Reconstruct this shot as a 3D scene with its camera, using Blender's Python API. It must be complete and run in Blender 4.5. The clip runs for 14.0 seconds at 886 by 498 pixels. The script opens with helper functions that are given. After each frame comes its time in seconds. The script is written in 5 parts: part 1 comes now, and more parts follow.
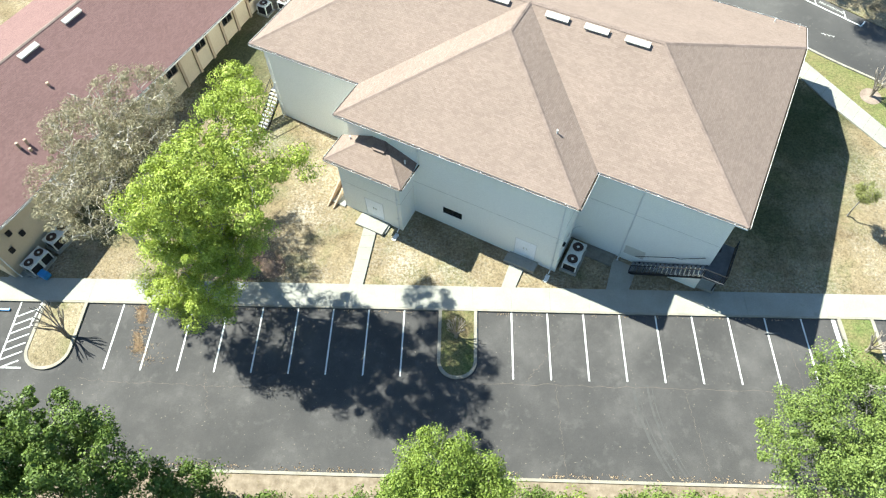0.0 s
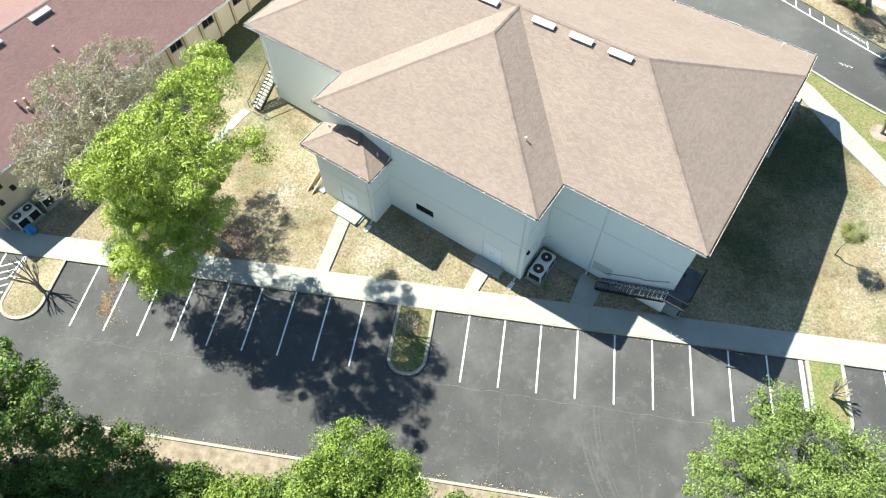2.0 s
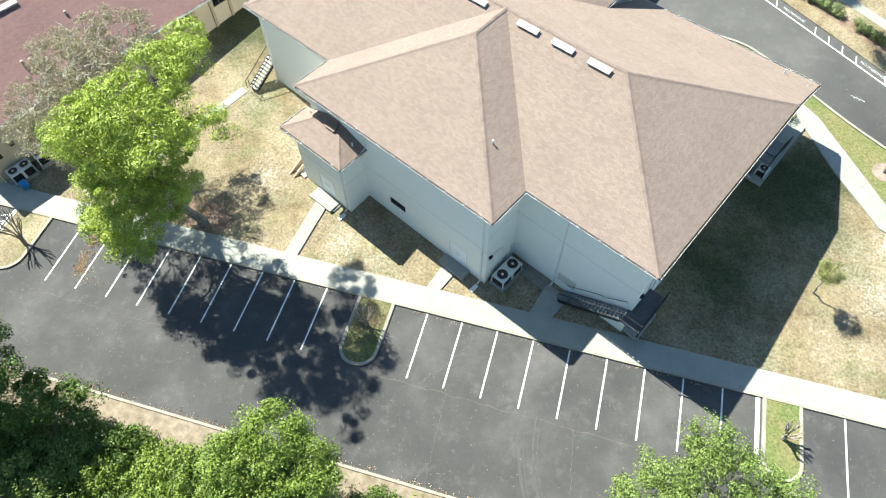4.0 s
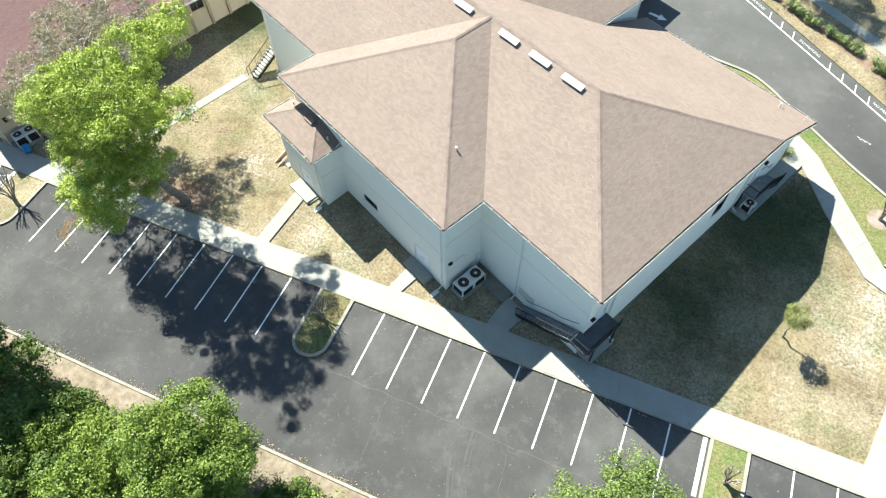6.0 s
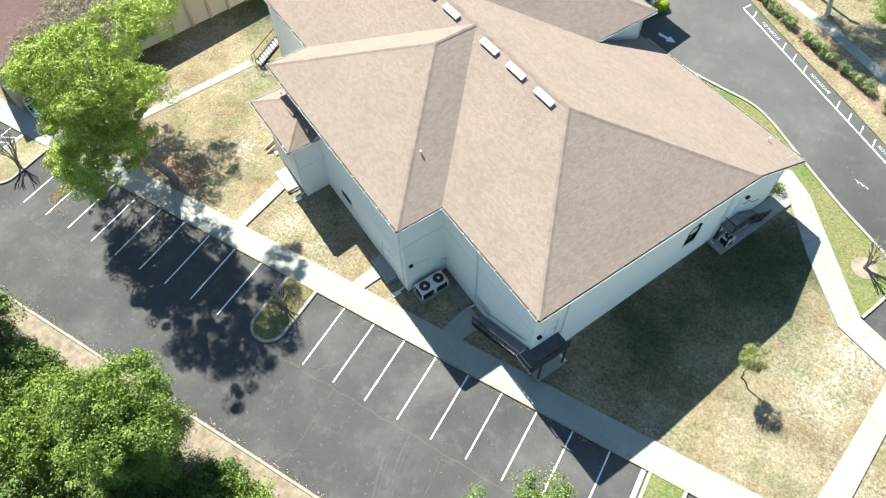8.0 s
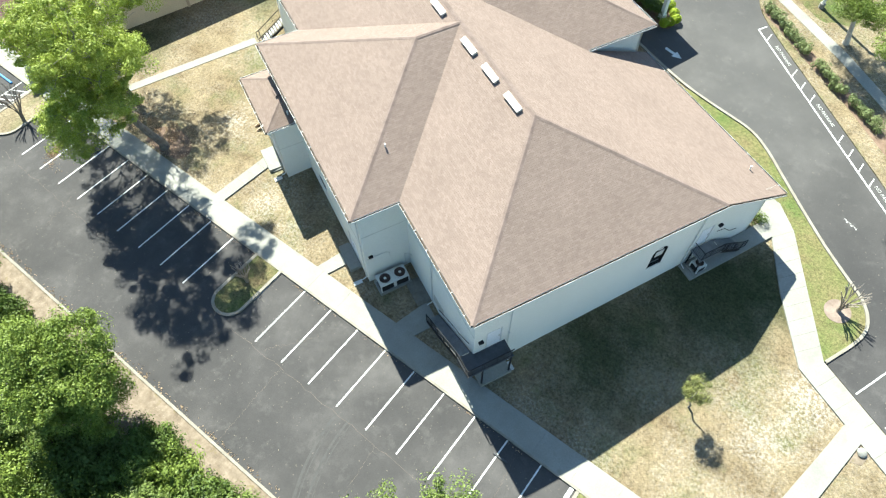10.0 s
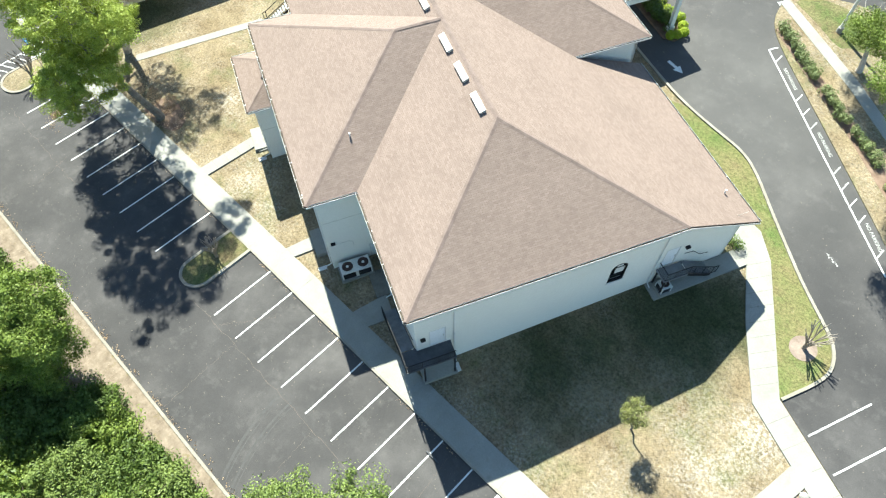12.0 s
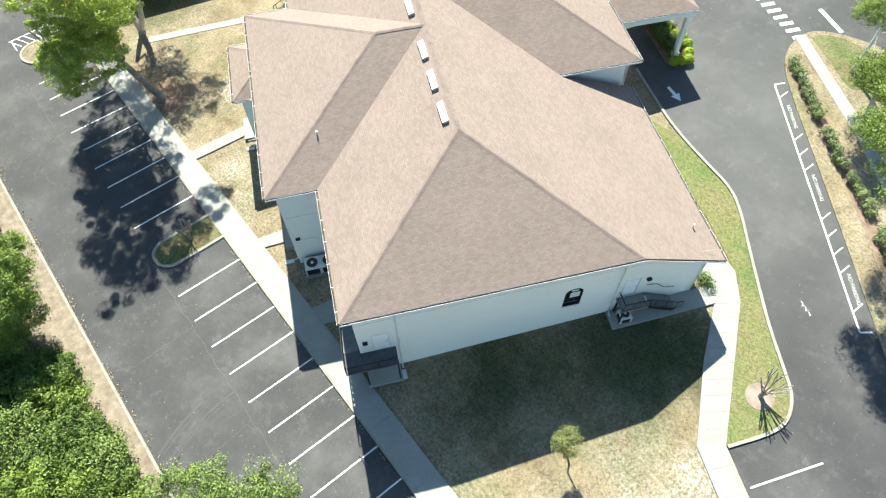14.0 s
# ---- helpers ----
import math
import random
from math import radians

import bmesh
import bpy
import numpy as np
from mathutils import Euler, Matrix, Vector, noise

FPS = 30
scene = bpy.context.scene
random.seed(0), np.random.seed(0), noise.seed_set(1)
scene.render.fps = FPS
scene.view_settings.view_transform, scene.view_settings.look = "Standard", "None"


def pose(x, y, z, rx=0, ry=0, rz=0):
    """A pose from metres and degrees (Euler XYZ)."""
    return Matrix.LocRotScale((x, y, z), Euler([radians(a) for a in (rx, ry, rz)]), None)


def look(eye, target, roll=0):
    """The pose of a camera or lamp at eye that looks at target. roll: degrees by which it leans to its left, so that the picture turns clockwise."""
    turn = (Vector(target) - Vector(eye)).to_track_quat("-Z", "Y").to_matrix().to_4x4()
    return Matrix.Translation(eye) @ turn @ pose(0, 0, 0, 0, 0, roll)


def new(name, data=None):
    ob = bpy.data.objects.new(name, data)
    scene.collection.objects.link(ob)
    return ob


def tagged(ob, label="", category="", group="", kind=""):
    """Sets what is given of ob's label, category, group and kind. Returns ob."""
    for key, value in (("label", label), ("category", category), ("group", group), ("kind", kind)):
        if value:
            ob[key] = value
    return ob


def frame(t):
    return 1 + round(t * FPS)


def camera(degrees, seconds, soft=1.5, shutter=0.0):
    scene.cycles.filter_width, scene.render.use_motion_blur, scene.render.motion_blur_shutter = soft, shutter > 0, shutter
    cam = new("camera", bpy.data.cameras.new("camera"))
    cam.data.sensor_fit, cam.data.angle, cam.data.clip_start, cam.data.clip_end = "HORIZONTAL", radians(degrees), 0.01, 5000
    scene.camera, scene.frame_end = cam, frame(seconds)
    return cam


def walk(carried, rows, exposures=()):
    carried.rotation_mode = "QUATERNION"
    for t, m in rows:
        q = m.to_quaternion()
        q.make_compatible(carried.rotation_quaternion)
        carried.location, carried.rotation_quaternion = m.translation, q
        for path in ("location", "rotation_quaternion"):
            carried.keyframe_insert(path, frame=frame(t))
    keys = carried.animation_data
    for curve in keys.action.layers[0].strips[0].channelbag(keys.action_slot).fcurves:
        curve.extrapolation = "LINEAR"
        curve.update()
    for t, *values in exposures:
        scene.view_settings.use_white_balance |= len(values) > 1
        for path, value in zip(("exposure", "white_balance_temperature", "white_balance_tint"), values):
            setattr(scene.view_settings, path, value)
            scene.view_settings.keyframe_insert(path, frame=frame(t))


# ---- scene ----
cam = camera(68.7, 14.0, 1.2)
PATH = [
    (0, (-4.021, -22.675, 44.708), (-4.074, -21.606, 43.018), -1.3),
    (0.5, (-2.33, -22.511, 44.671), (-2.422, -21.443, 42.983), -1.5),
    (1, (-0.874, -22.402, 44.614), (-0.998, -21.34, 42.923), -1.5),
    (1.5, (0.672, -22.241, 44.614), (0.513, -21.182, 42.925), -1.6),
    (2, (1.964, -22.017, 44.658), (1.778, -20.97, 42.964), -1.4),
    (2.5, (3.383, -21.631, 44.722), (3.168, -20.602, 43.021), -1.3),
    (3, (4.684, -21.313, 44.708), (4.442, -20.293, 43.006), -1.2),
    (5.5, (12.306, -19.468, 44.26), (11.887, -18.47, 42.578), -1.5),
    (6, (13.589, -18.748, 44.322), (13.142, -17.768, 42.637), -1.6),
    (6.5, (15.042, -18.044, 44.34), (14.56, -17.08, 42.656), -1.8),
    (7, (16.299, -17.513, 44.336), (15.789, -16.558, 42.655), -1.6),
    (7.5, (17.684, -16.752, 44.398), (17.144, -15.812, 42.717), -1.6),
    (8, (18.902, -15.956, 44.448), (18.334, -15.034, 42.766), -1.6),
    (10.5, (24.708, -11.395, 44.598), (24.03, -10.589, 42.898), -1.1),
    (11, (25.795, -10.409, 44.59), (25.097, -9.628, 42.886), -1.3),
    (11.5, (26.959, -9.418, 44.46), (26.234, -8.656, 42.759), -1.2),
    (12, (28.063, -8.281, 44.511), (27.313, -7.546, 42.809), -1.4),
    (12.5, (29.082, -7.058, 44.46), (28.309, -6.348, 42.757), -1.5),
    (13, (30.014, -5.957, 44.438), (29.22, -5.272, 42.734), -1.6),
    (13.5, (30.983, -4.833, 44.444), (30.168, -4.17, 42.743), -1.4),
    (14, (31.823, -3.565, 44.446), (30.977, -2.922, 42.751), -1.6),
]
walk(cam, [(t, look(eye, target, roll)) for t, eye, target, roll in PATH], exposures=[(0.0, 1.83, 6050, -4), (14.0, 1.83, 6050, -4)])


# ---- light ----
ELEV, AZ = 49.0, math.atan2(-0.88, 0.47)          # the sun stands over the far left
world = bpy.data.worlds.new("sky")
scene.world = world
world.use_nodes = True
wn = world.node_tree
sky = wn.nodes.new("ShaderNodeTexSky")
sky.sky_type, sky.sun_disc = "NISHITA", False
sky.sun_elevation, sky.sun_rotation = radians(ELEV), AZ
sky.air_density, sky.dust_density, sky.ozone_density = 1.1, 0.4, 2.5      # a clear blue sky
wn.links.new(sky.outputs[0], wn.nodes["Background"].inputs[0])
wn.nodes["Background"].inputs[1].default_value = 0.060
sun = new("sun", bpy.data.lights.new("sun", "SUN"))
sun.data.energy, sun.data.angle, sun.data.color = 4.7, radians(0.55), (1.0, 0.915, 0.815)
sun.matrix_world = look((-74, 40, 97), (0, 0, 0))

# ---- materials ----


def nodes_of(name, rough=0.8):
    m = bpy.data.materials.new(name)
    m.use_nodes = True
    t = m.node_tree
    b = t.nodes["Principled BSDF"]
    b.inputs["Roughness"].default_value = rough
    b.inputs["Specular IOR Level"].default_value = 0.3
    return m, t, b


def noise_of(t, vec, scale, detail=4.0, rough=0.6):
    n = t.nodes.new("ShaderNodeTexNoise")
    n.inputs["Scale"].default_value, n.inputs["Detail"].default_value = scale, detail
    n.inputs["Roughness"].default_value = rough
    t.links.new(vec, n.inputs["Vector"])
    return n.outputs["Fac"]


def ramp(t, fac, stops):
    r = t.nodes.new("ShaderNodeValToRGB")
    e = r.color_ramp.elements
    while len(e) < len(stops):
        e.new(0.5)
    for k, (p, c) in zip(e, stops):
        k.position, k.color = p, (*c, 1) if len(c) == 3 else c
    t.links.new(fac, r.inputs[0])
    return r.outputs[0]


def mix(t, fac, a, b, mode="MIX"):
    n = t.nodes.new("ShaderNodeMix")
    n.data_type, n.blend_type = "RGBA", mode
    for sock, val in ((n.inputs[0], fac), (n.inputs[6], a), (n.inputs[7], b)):
        if isinstance(val, (int, float)):
            sock.default_value = val
        elif isinstance(val, tuple):
            sock.default_value = (*val, 1)
        else:
            t.links.new(val, sock)
    return n.outputs[2]


def position(t):
    return t.nodes.new("ShaderNodeNewGeometry").outputs["Position"]


def bump(t, b, height, strength, dist=0.02):
    n = t.nodes.new("ShaderNodeBump")
    n.inputs["Strength"].default_value, n.inputs["Distance"].default_value = strength, dist
    t.links.new(height, n.inputs["Height"])
    t.links.new(n.outputs[0], b.inputs["Normal"])


def grey(v):
    return (v, v, v)


def simple(name, lo, hi, big=0.6, fine=14.0, rough=0.8, metal=0.0, bumps=0.15, spots=None):
    """Two colours mixed by a large noise, with a fine grain over them."""
    m, t, b = nodes_of(name, rough)
    p = position(t)
    c = ramp(t, noise_of(t, p, big), [(0.3, lo), (0.7, hi)])
    f = noise_of(t, p, fine, 3.0)
    c = mix(t, 0.35, c, ramp(t, f, [(0.3, grey(0.45)), (0.7, grey(1.0))]), "MULTIPLY")
    if spots:
        c = mix(t, ramp(t, noise_of(t, p, spots[1], 5.0), [(spots[2], grey(0)), (spots[2] + 0.1, grey(1))]), c, spots[0])
    t.links.new(c, b.inputs["Base Color"])
    b.inputs["Metallic"].default_value = metal
    if bumps:
        bump(t, b, f, bumps)
    return m


def asphalt_mat():
    m, t, b = nodes_of("asphalt", 0.85)
    b.inputs["Specular IOR Level"].default_value = 0.2
    p = position(t)
    c = ramp(t, noise_of(t, p, 0.16, 6.0, 0.62), [(0.34, (0.055, 0.053, 0.053)), (0.52, (0.0715, 0.068, 0.067)), (0.72, (0.110, 0.104, 0.101))])
    c = mix(t, ramp(t, noise_of(t, p, 0.75, 5.0, 0.7), [(0.55, grey(0)), (0.78, grey(0.38))]), c, (0.175, 0.166, 0.157))
    c = mix(t, 0.5, c, ramp(t, noise_of(t, p, 22.0, 2.0), [(0.3, grey(0.55)), (0.7, grey(1.05))]), "MULTIPLY")
    # the old driveway is worn paler than the newer lot
    d = t.nodes.new("ShaderNodeVectorMath")
    d.operation = "DISTANCE"
    d.inputs[1].default_value = (18.0, 39.0, 3.0)
    t.links.new(p, d.inputs[0])
    w = t.nodes.new("ShaderNodeMath")
    w.operation = "MULTIPLY_ADD"
    w.inputs[1].default_value = 9.0
    t.links.new(noise_of(t, p, 0.12, 5.0, 0.65), w.inputs[0])
    t.links.new(d.outputs["Value"], w.inputs[2])
    k = t.nodes.new("ShaderNodeMath")
    k.operation = "DIVIDE"
    k.inputs[1].default_value = 26.0
    t.links.new(w.outputs[0], k.inputs[0])
    c = mix(t, ramp(t, k.outputs[0], [(0.35, grey(0.30)), (1.0, grey(0))]), c, (0.155, 0.150, 0.142))
    # pale litter specks
    c = mix(t, ramp(t, noise_of(t, p, 7.0, 1.0), [(0.745, grey(0)), (0.775, grey(0.65))]), c, (0.26, 0.23, 0.18))
    t.links.new(c, b.inputs["Base Color"])
    bump(t, b, noise_of(t, p, 30.0, 2.0), 0.25)
    return m


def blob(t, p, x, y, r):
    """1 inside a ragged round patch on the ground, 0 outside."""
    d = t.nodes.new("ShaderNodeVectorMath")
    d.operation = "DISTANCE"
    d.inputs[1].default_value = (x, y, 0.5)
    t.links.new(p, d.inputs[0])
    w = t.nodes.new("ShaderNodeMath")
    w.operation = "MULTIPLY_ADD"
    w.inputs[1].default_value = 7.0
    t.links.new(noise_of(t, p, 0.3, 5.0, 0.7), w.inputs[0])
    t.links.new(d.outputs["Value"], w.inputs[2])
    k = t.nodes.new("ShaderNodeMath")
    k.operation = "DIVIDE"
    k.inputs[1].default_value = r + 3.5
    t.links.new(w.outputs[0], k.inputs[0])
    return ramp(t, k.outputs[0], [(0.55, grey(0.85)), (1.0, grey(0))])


def lawn_mat(name, dry, tan, green, amount, bare, lush_shade=(), spot=2.0, sandy=()):
    """Turf: tan thatch, brown and green patches; bare sandy spots above the threshold bare."""
    m, t, b = nodes_of(name, 0.95)
    b.inputs["Specular IOR Level"].default_value = 0.1
    p = position(t)
    c = ramp(t, noise_of(t, p, 0.35, 6.0, 0.65), [(0.3, dry), (0.62, tan)])
    c = mix(t, ramp(t, noise_of(t, p, 0.21, 6.0, 0.7), [(amount, grey(0)), (amount + 0.16, grey(1))]), c, green)
    # bare pale sand in loose drifts, thickest in the sandy patches
    gate = ramp(t, noise_of(t, p, 0.28, 3.0, 0.6), [(0.36, grey(0.0)), (0.70, grey(0.4))])
    for row in sandy:
        gate = mix(t, blob(t, p, *row), gate, grey(1.0))
    sand = ramp(t, noise_of(t, p, spot, 7.0, 0.8), [(bare, grey(0)), (bare + 0.06, grey(0.9))])
    c = mix(t, mix(t, 1.0, gate, sand, "MULTIPLY"), c, (0.46, 0.425, 0.365))
    # green turf patches, their colour deepened to carry some of the hall's shade
    for row in lush_shade:
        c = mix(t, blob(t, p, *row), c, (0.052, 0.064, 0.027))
    c = mix(t, 0.88, c, ramp(t, noise_of(t, p, 5.0, 8.0, 0.85), [(0.34, grey(0.25)), (0.5, grey(0.85)), (0.66, grey(1.4))]), "MULTIPLY")
    t.links.new(c, b.inputs["Base Color"])
    bump(t, b, noise_of(t, p, 9.0, 4.0), 0.8, 0.08)
    return m


def shingle_mat(name, a, bcol, c3, row=0.14):
    """Asphalt shingles: courses and tabs on the slope's own metres (uv), with blotches."""
    m, t, b = nodes_of(name, 0.92)
    b.inputs["Specular IOR Level"].default_value = 0.12
    uv = t.nodes.new("ShaderNodeTexCoord").outputs["UV"]
    br = t.nodes.new("ShaderNodeTexBrick")
    br.offset = 0.5
    br.inputs["Color1"].default_value, br.inputs["Color2"].default_value = (*a, 1), (*bcol, 1)
    br.inputs["Mortar"].default_value = (*[k * 0.72 for k in bcol], 1)
    br.inputs["Scale"].default_value = 1.0
    br.inputs["Mortar Size"].default_value, br.inputs["Mortar Smooth"].default_value = 0.006, 0.3
    br.inputs["Brick Width"].default_value, br.inputs["Row Height"].default_value = 0.31, row
    t.links.new(uv, br.inputs["Vector"])
    c = mix(t, ramp(t, noise_of(t, uv, 4.5, 3.0), [(0.45, grey(0)), (0.75, grey(0.3))]), br.outputs["Color"], c3)
    c = mix(t, 0.35, c, ramp(t, noise_of(t, uv, 0.25, 5.0), [(0.3, grey(0.78)), (0.7, grey(1.1))]), "MULTIPLY")
    c = mix(t, 0.4, c, ramp(t, noise_of(t, uv, 12.0, 4.0, 0.8), [(0.3, grey(0.6)), (0.7, grey(1.15))]), "MULTIPLY")
    t.links.new(c, b.inputs["Base Color"])
    bump(t, b, noise_of(t, uv, 30.0, 2.0), 0.3, 0.01)
    return m


def leaf_mat(name, lo, hi, young):
    m, t, b = nodes_of(name, 0.55)
    p = position(t)
    rnd = t.nodes.new("ShaderNodeNewGeometry").outputs["Random Per Island"]
    c = ramp(t, noise_of(t, p, 0.9, 3.0, 0.65), [(0.34, lo), (0.54, hi), (0.72, young)])
    c = mix(t, 0.45, c, ramp(t, rnd, [(0.0, lo), (0.5, hi), (1.0, young)]))
    t.links.new(c, b.inputs["Base Color"])
    tr = t.nodes.new("ShaderNodeBsdfTranslucent")
    t.links.new(c, tr.inputs["Color"])
    mx = t.nodes.new("ShaderNodeMixShader")
    mx.inputs[0].default_value = 0.16
    t.links.new(b.outputs[0], mx.inputs[1])
    t.links.new(tr.outputs[0], mx.inputs[2])
    t.links.new(mx.outputs[0], t.nodes["Material Output"].inputs[0])
    return m


M_ASPHALT = asphalt_mat()
# the first three green patches also paint shade into the lawn beside the hall
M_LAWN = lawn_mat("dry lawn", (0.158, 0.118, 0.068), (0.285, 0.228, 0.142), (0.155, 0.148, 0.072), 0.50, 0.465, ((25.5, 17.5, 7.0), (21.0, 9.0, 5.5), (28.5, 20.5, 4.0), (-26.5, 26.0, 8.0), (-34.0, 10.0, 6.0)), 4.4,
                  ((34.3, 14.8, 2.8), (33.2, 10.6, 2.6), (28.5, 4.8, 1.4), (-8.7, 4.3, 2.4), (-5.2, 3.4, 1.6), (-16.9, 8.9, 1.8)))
M_SANDY = lawn_mat("sandy lawn", (0.185, 0.150, 0.090), (0.310, 0.258, 0.172), (0.150, 0.155, 0.070), 0.50, 0.55, (), 3.0)
M_LUSH = lawn_mat("green lawn", (0.205, 0.170, 0.088), (0.165, 0.178, 0.068), (0.118, 0.158, 0.050), 0.49, 0.61)
M_COVER = lawn_mat("ground cover", (0.160, 0.118, 0.070), (0.180, 0.175, 0.080), (0.098, 0.128, 0.042), 0.44, 0.74)
M_LITTER = simple("leaf litter", (0.150, 0.116, 0.082), (0.300, 0.245, 0.185), 1.6, 5.0, 0.95, bumps=0.6, spots=((0.17, 0.14, 0.07), 1.3, 0.6))
M_MULCH = simple("mulch", (0.135, 0.088, 0.062), (0.270, 0.190, 0.140), 1.2, 8.0, 0.95, bumps=0.6)
M_CONC = simple("concrete", (0.272, 0.266, 0.236), (0.335, 0.328, 0.293), 0.5, 11.0, 0.85, spots=((0.245, 0.235, 0.205), 0.8, 0.60))
M_JOINT = simple("dirty joint", (0.16, 0.145, 0.12), (0.24, 0.22, 0.185), 2.0, 12.0, 0.95)
M_KERB = simple("kerb concrete", (0.240, 0.215, 0.175), (0.345, 0.322, 0.272), 0.8, 9.0, 0.9, spots=((0.24, 0.20, 0.155), 1.2, 0.6))
M_PAINT = simple("road paint", (0.62, 0.62, 0.60), (0.80, 0.80, 0.78), 1.0, 16.0, 0.7, spots=((0.22, 0.22, 0.22), 2.4, 0.66))
M_STUCCO = simple("cream stucco", (0.89, 0.885, 0.825), (0.92, 0.915, 0.86), 0.25, 18.0, 0.9, bumps=0.25)
M_TAN = simple("tan stucco", (0.60, 0.50, 0.36), (0.67, 0.57, 0.42), 0.3, 18.0, 0.9, bumps=0.25)
M_PILASTER = simple("pilaster stucco", (0.42, 0.32, 0.23), (0.50, 0.39, 0.28), 0.4, 18.0, 0.9)
M_TRIM = simple("white trim", (0.70, 0.70, 0.68), (0.80, 0.80, 0.78), 0.5, 12.0, 0.5)
M_VENT = simple("cream sheet metal", (0.46, 0.44, 0.40), (0.56, 0.54, 0.50), 0.8, 12.0, 0.6)
M_GUTTER = simple("dark brown trough", (0.05, 0.04, 0.032), (0.12, 0.095, 0.07), 1.5, 12.0, 0.95)
M_ROOF = shingle_mat("tan shingles", (0.258, 0.199, 0.169), (0.214, 0.162, 0.137), (0.288, 0.229, 0.198))
M_RIDGE = simple("ridge shingles", (0.17, 0.128, 0.11), (0.25, 0.19, 0.165), 1.4, 10.0, 0.95)
M_MAROON = shingle_mat("maroon shingles", (0.200, 0.122, 0.116), (0.168, 0.100, 0.096), (0.250, 0.168, 0.152))
M_BLACK = simple("black iron", (0.010, 0.010, 0.012), (0.024, 0.024, 0.026), 3.0, 20.0, 0.7)
M_DECK = simple("dark metal deck", (0.055, 0.057, 0.062), (0.105, 0.108, 0.116), 1.2, 14.0, 0.6)
M_GRATE = simple("grey grating", (0.15, 0.155, 0.16), (0.24, 0.245, 0.25), 1.5, 16.0, 0.7)
M_TREAD = simple("worn tread", (0.32, 0.32, 0.31), (0.46, 0.46, 0.44), 2.0, 14.0, 0.7)
M_DOOR = simple("white door paint", (0.93, 0.95, 0.98), (0.97, 0.98, 1.0), 0.8, 14.0, 0.45)
M_METAL = simple("grey sheet metal", (0.62, 0.62, 0.59), (0.74, 0.74, 0.70), 1.5, 12.0, 0.5)
M_FAN = simple("fan grille", (0.035, 0.022, 0.018), (0.08, 0.045, 0.035), 4.0, 20.0, 0.6)
M_FRAME = simple("bronze frame", (0.16, 0.13, 0.10), (0.22, 0.18, 0.14), 2.0, 12.0, 0.5)
M_GLASS, _t, _b = nodes_of("window glass", 0.06)
_b.inputs["Base Color"].default_value = (0.012, 0.014, 0.017, 1)
_b.inputs["Specular IOR Level"].default_value = 0.6
M_BLUE = simple("blue plastic", (0.03, 0.16, 0.42), (0.06, 0.26, 0.55), 2.0, 10.0, 0.45)
M_BARK = simple("bark", (0.13, 0.115, 0.10), (0.30, 0.28, 0.25), 2.2, 14.0, 0.95, bumps=0.7)
M_PALE = simple("pale bark", (0.40, 0.36, 0.31), (0.62, 0.57, 0.50), 2.5, 14.0, 0.9, bumps=0.4)
M_DARKBARK = simple("dark bark", (0.035, 0.026, 0.022), (0.10, 0.075, 0.06), 2.0, 12.0, 0.95)
M_LEAF = leaf_mat("bright oak leaves", (0.150, 0.195, 0.026), (0.315, 0.385, 0.048), (0.520, 0.580, 0.150))
M_LEAF2 = leaf_mat("oak leaves", (0.045, 0.075, 0.014), (0.098, 0.148, 0.026), (0.205, 0.270, 0.056))
M_LEAF3 = leaf_mat("grey green leaves", (0.085, 0.125, 0.028), (0.165, 0.220, 0.050), (0.280, 0.335, 0.100))
M_OLIVE = leaf_mat("olive leaves", (0.110, 0.120, 0.034), (0.220, 0.230, 0.070), (0.350, 0.360, 0.140))
M_TWIG = simple("twig bark", (0.22, 0.185, 0.15), (0.38, 0.33, 0.28), 2.5, 14.0, 0.9, bumps=0.4)
M_LEAF4 = leaf_mat("mid green leaves", (0.078, 0.118, 0.016), (0.165, 0.225, 0.034), (0.320, 0.390, 0.085))
M_DRYLEAF = leaf_mat("dry leaves", (0.170, 0.140, 0.080), (0.290, 0.255, 0.155), (0.430, 0.400, 0.280))
M_HEDGE = leaf_mat("hedge leaves", (0.100, 0.130, 0.045), (0.180, 0.220, 0.078), (0.285, 0.325, 0.140))
M_LIME = leaf_mat("lime shrub leaves", (0.210, 0.290, 0.012), (0.330, 0.420, 0.022), (0.430, 0.500, 0.050))
M_CRACK = simple("sealed crack", (0.105, 0.088, 0.074), (0.20, 0.165, 0.135), 2.0, 12.0, 0.9)
M_WORN = simple("worn print", (0.40, 0.40, 0.38), (0.58, 0.58, 0.55), 2.0, 12.0, 0.8)

# ---- building blocks ----
BX, BY, BTURN = 14.68, 1.58, -25.5
HALL = pose(BX, BY, 0, 0, 0, BTURN)               # the hall's own frame: u along its front, v to its back


def ground_z(y):
    return 0.085 * max(0.0, y - 2.0)


def to_world(u, v):
    p = HALL @ Vector((u, v, 0))
    return p.x, p.y


def part(name, bm, material, parent=None, label="", smooth=False):
    me = bpy.data.meshes.new(name)
    bm.normal_update()
    bm.to_mesh(me)
    bm.free()
    me.materials.append(material)
    if smooth:
        me.polygons.foreach_set("use_smooth", [True] * len(me.polygons))
    ob = new(name, me)
    if parent:
        ob.parent = parent
    return tagged(ob, label)


def thing(name, m, label, category, group="", kind=""):
    ob = new(name)
    ob.empty_display_size = 0.3
    ob.matrix_basis = m
    return tagged(ob, label, category, group, kind)


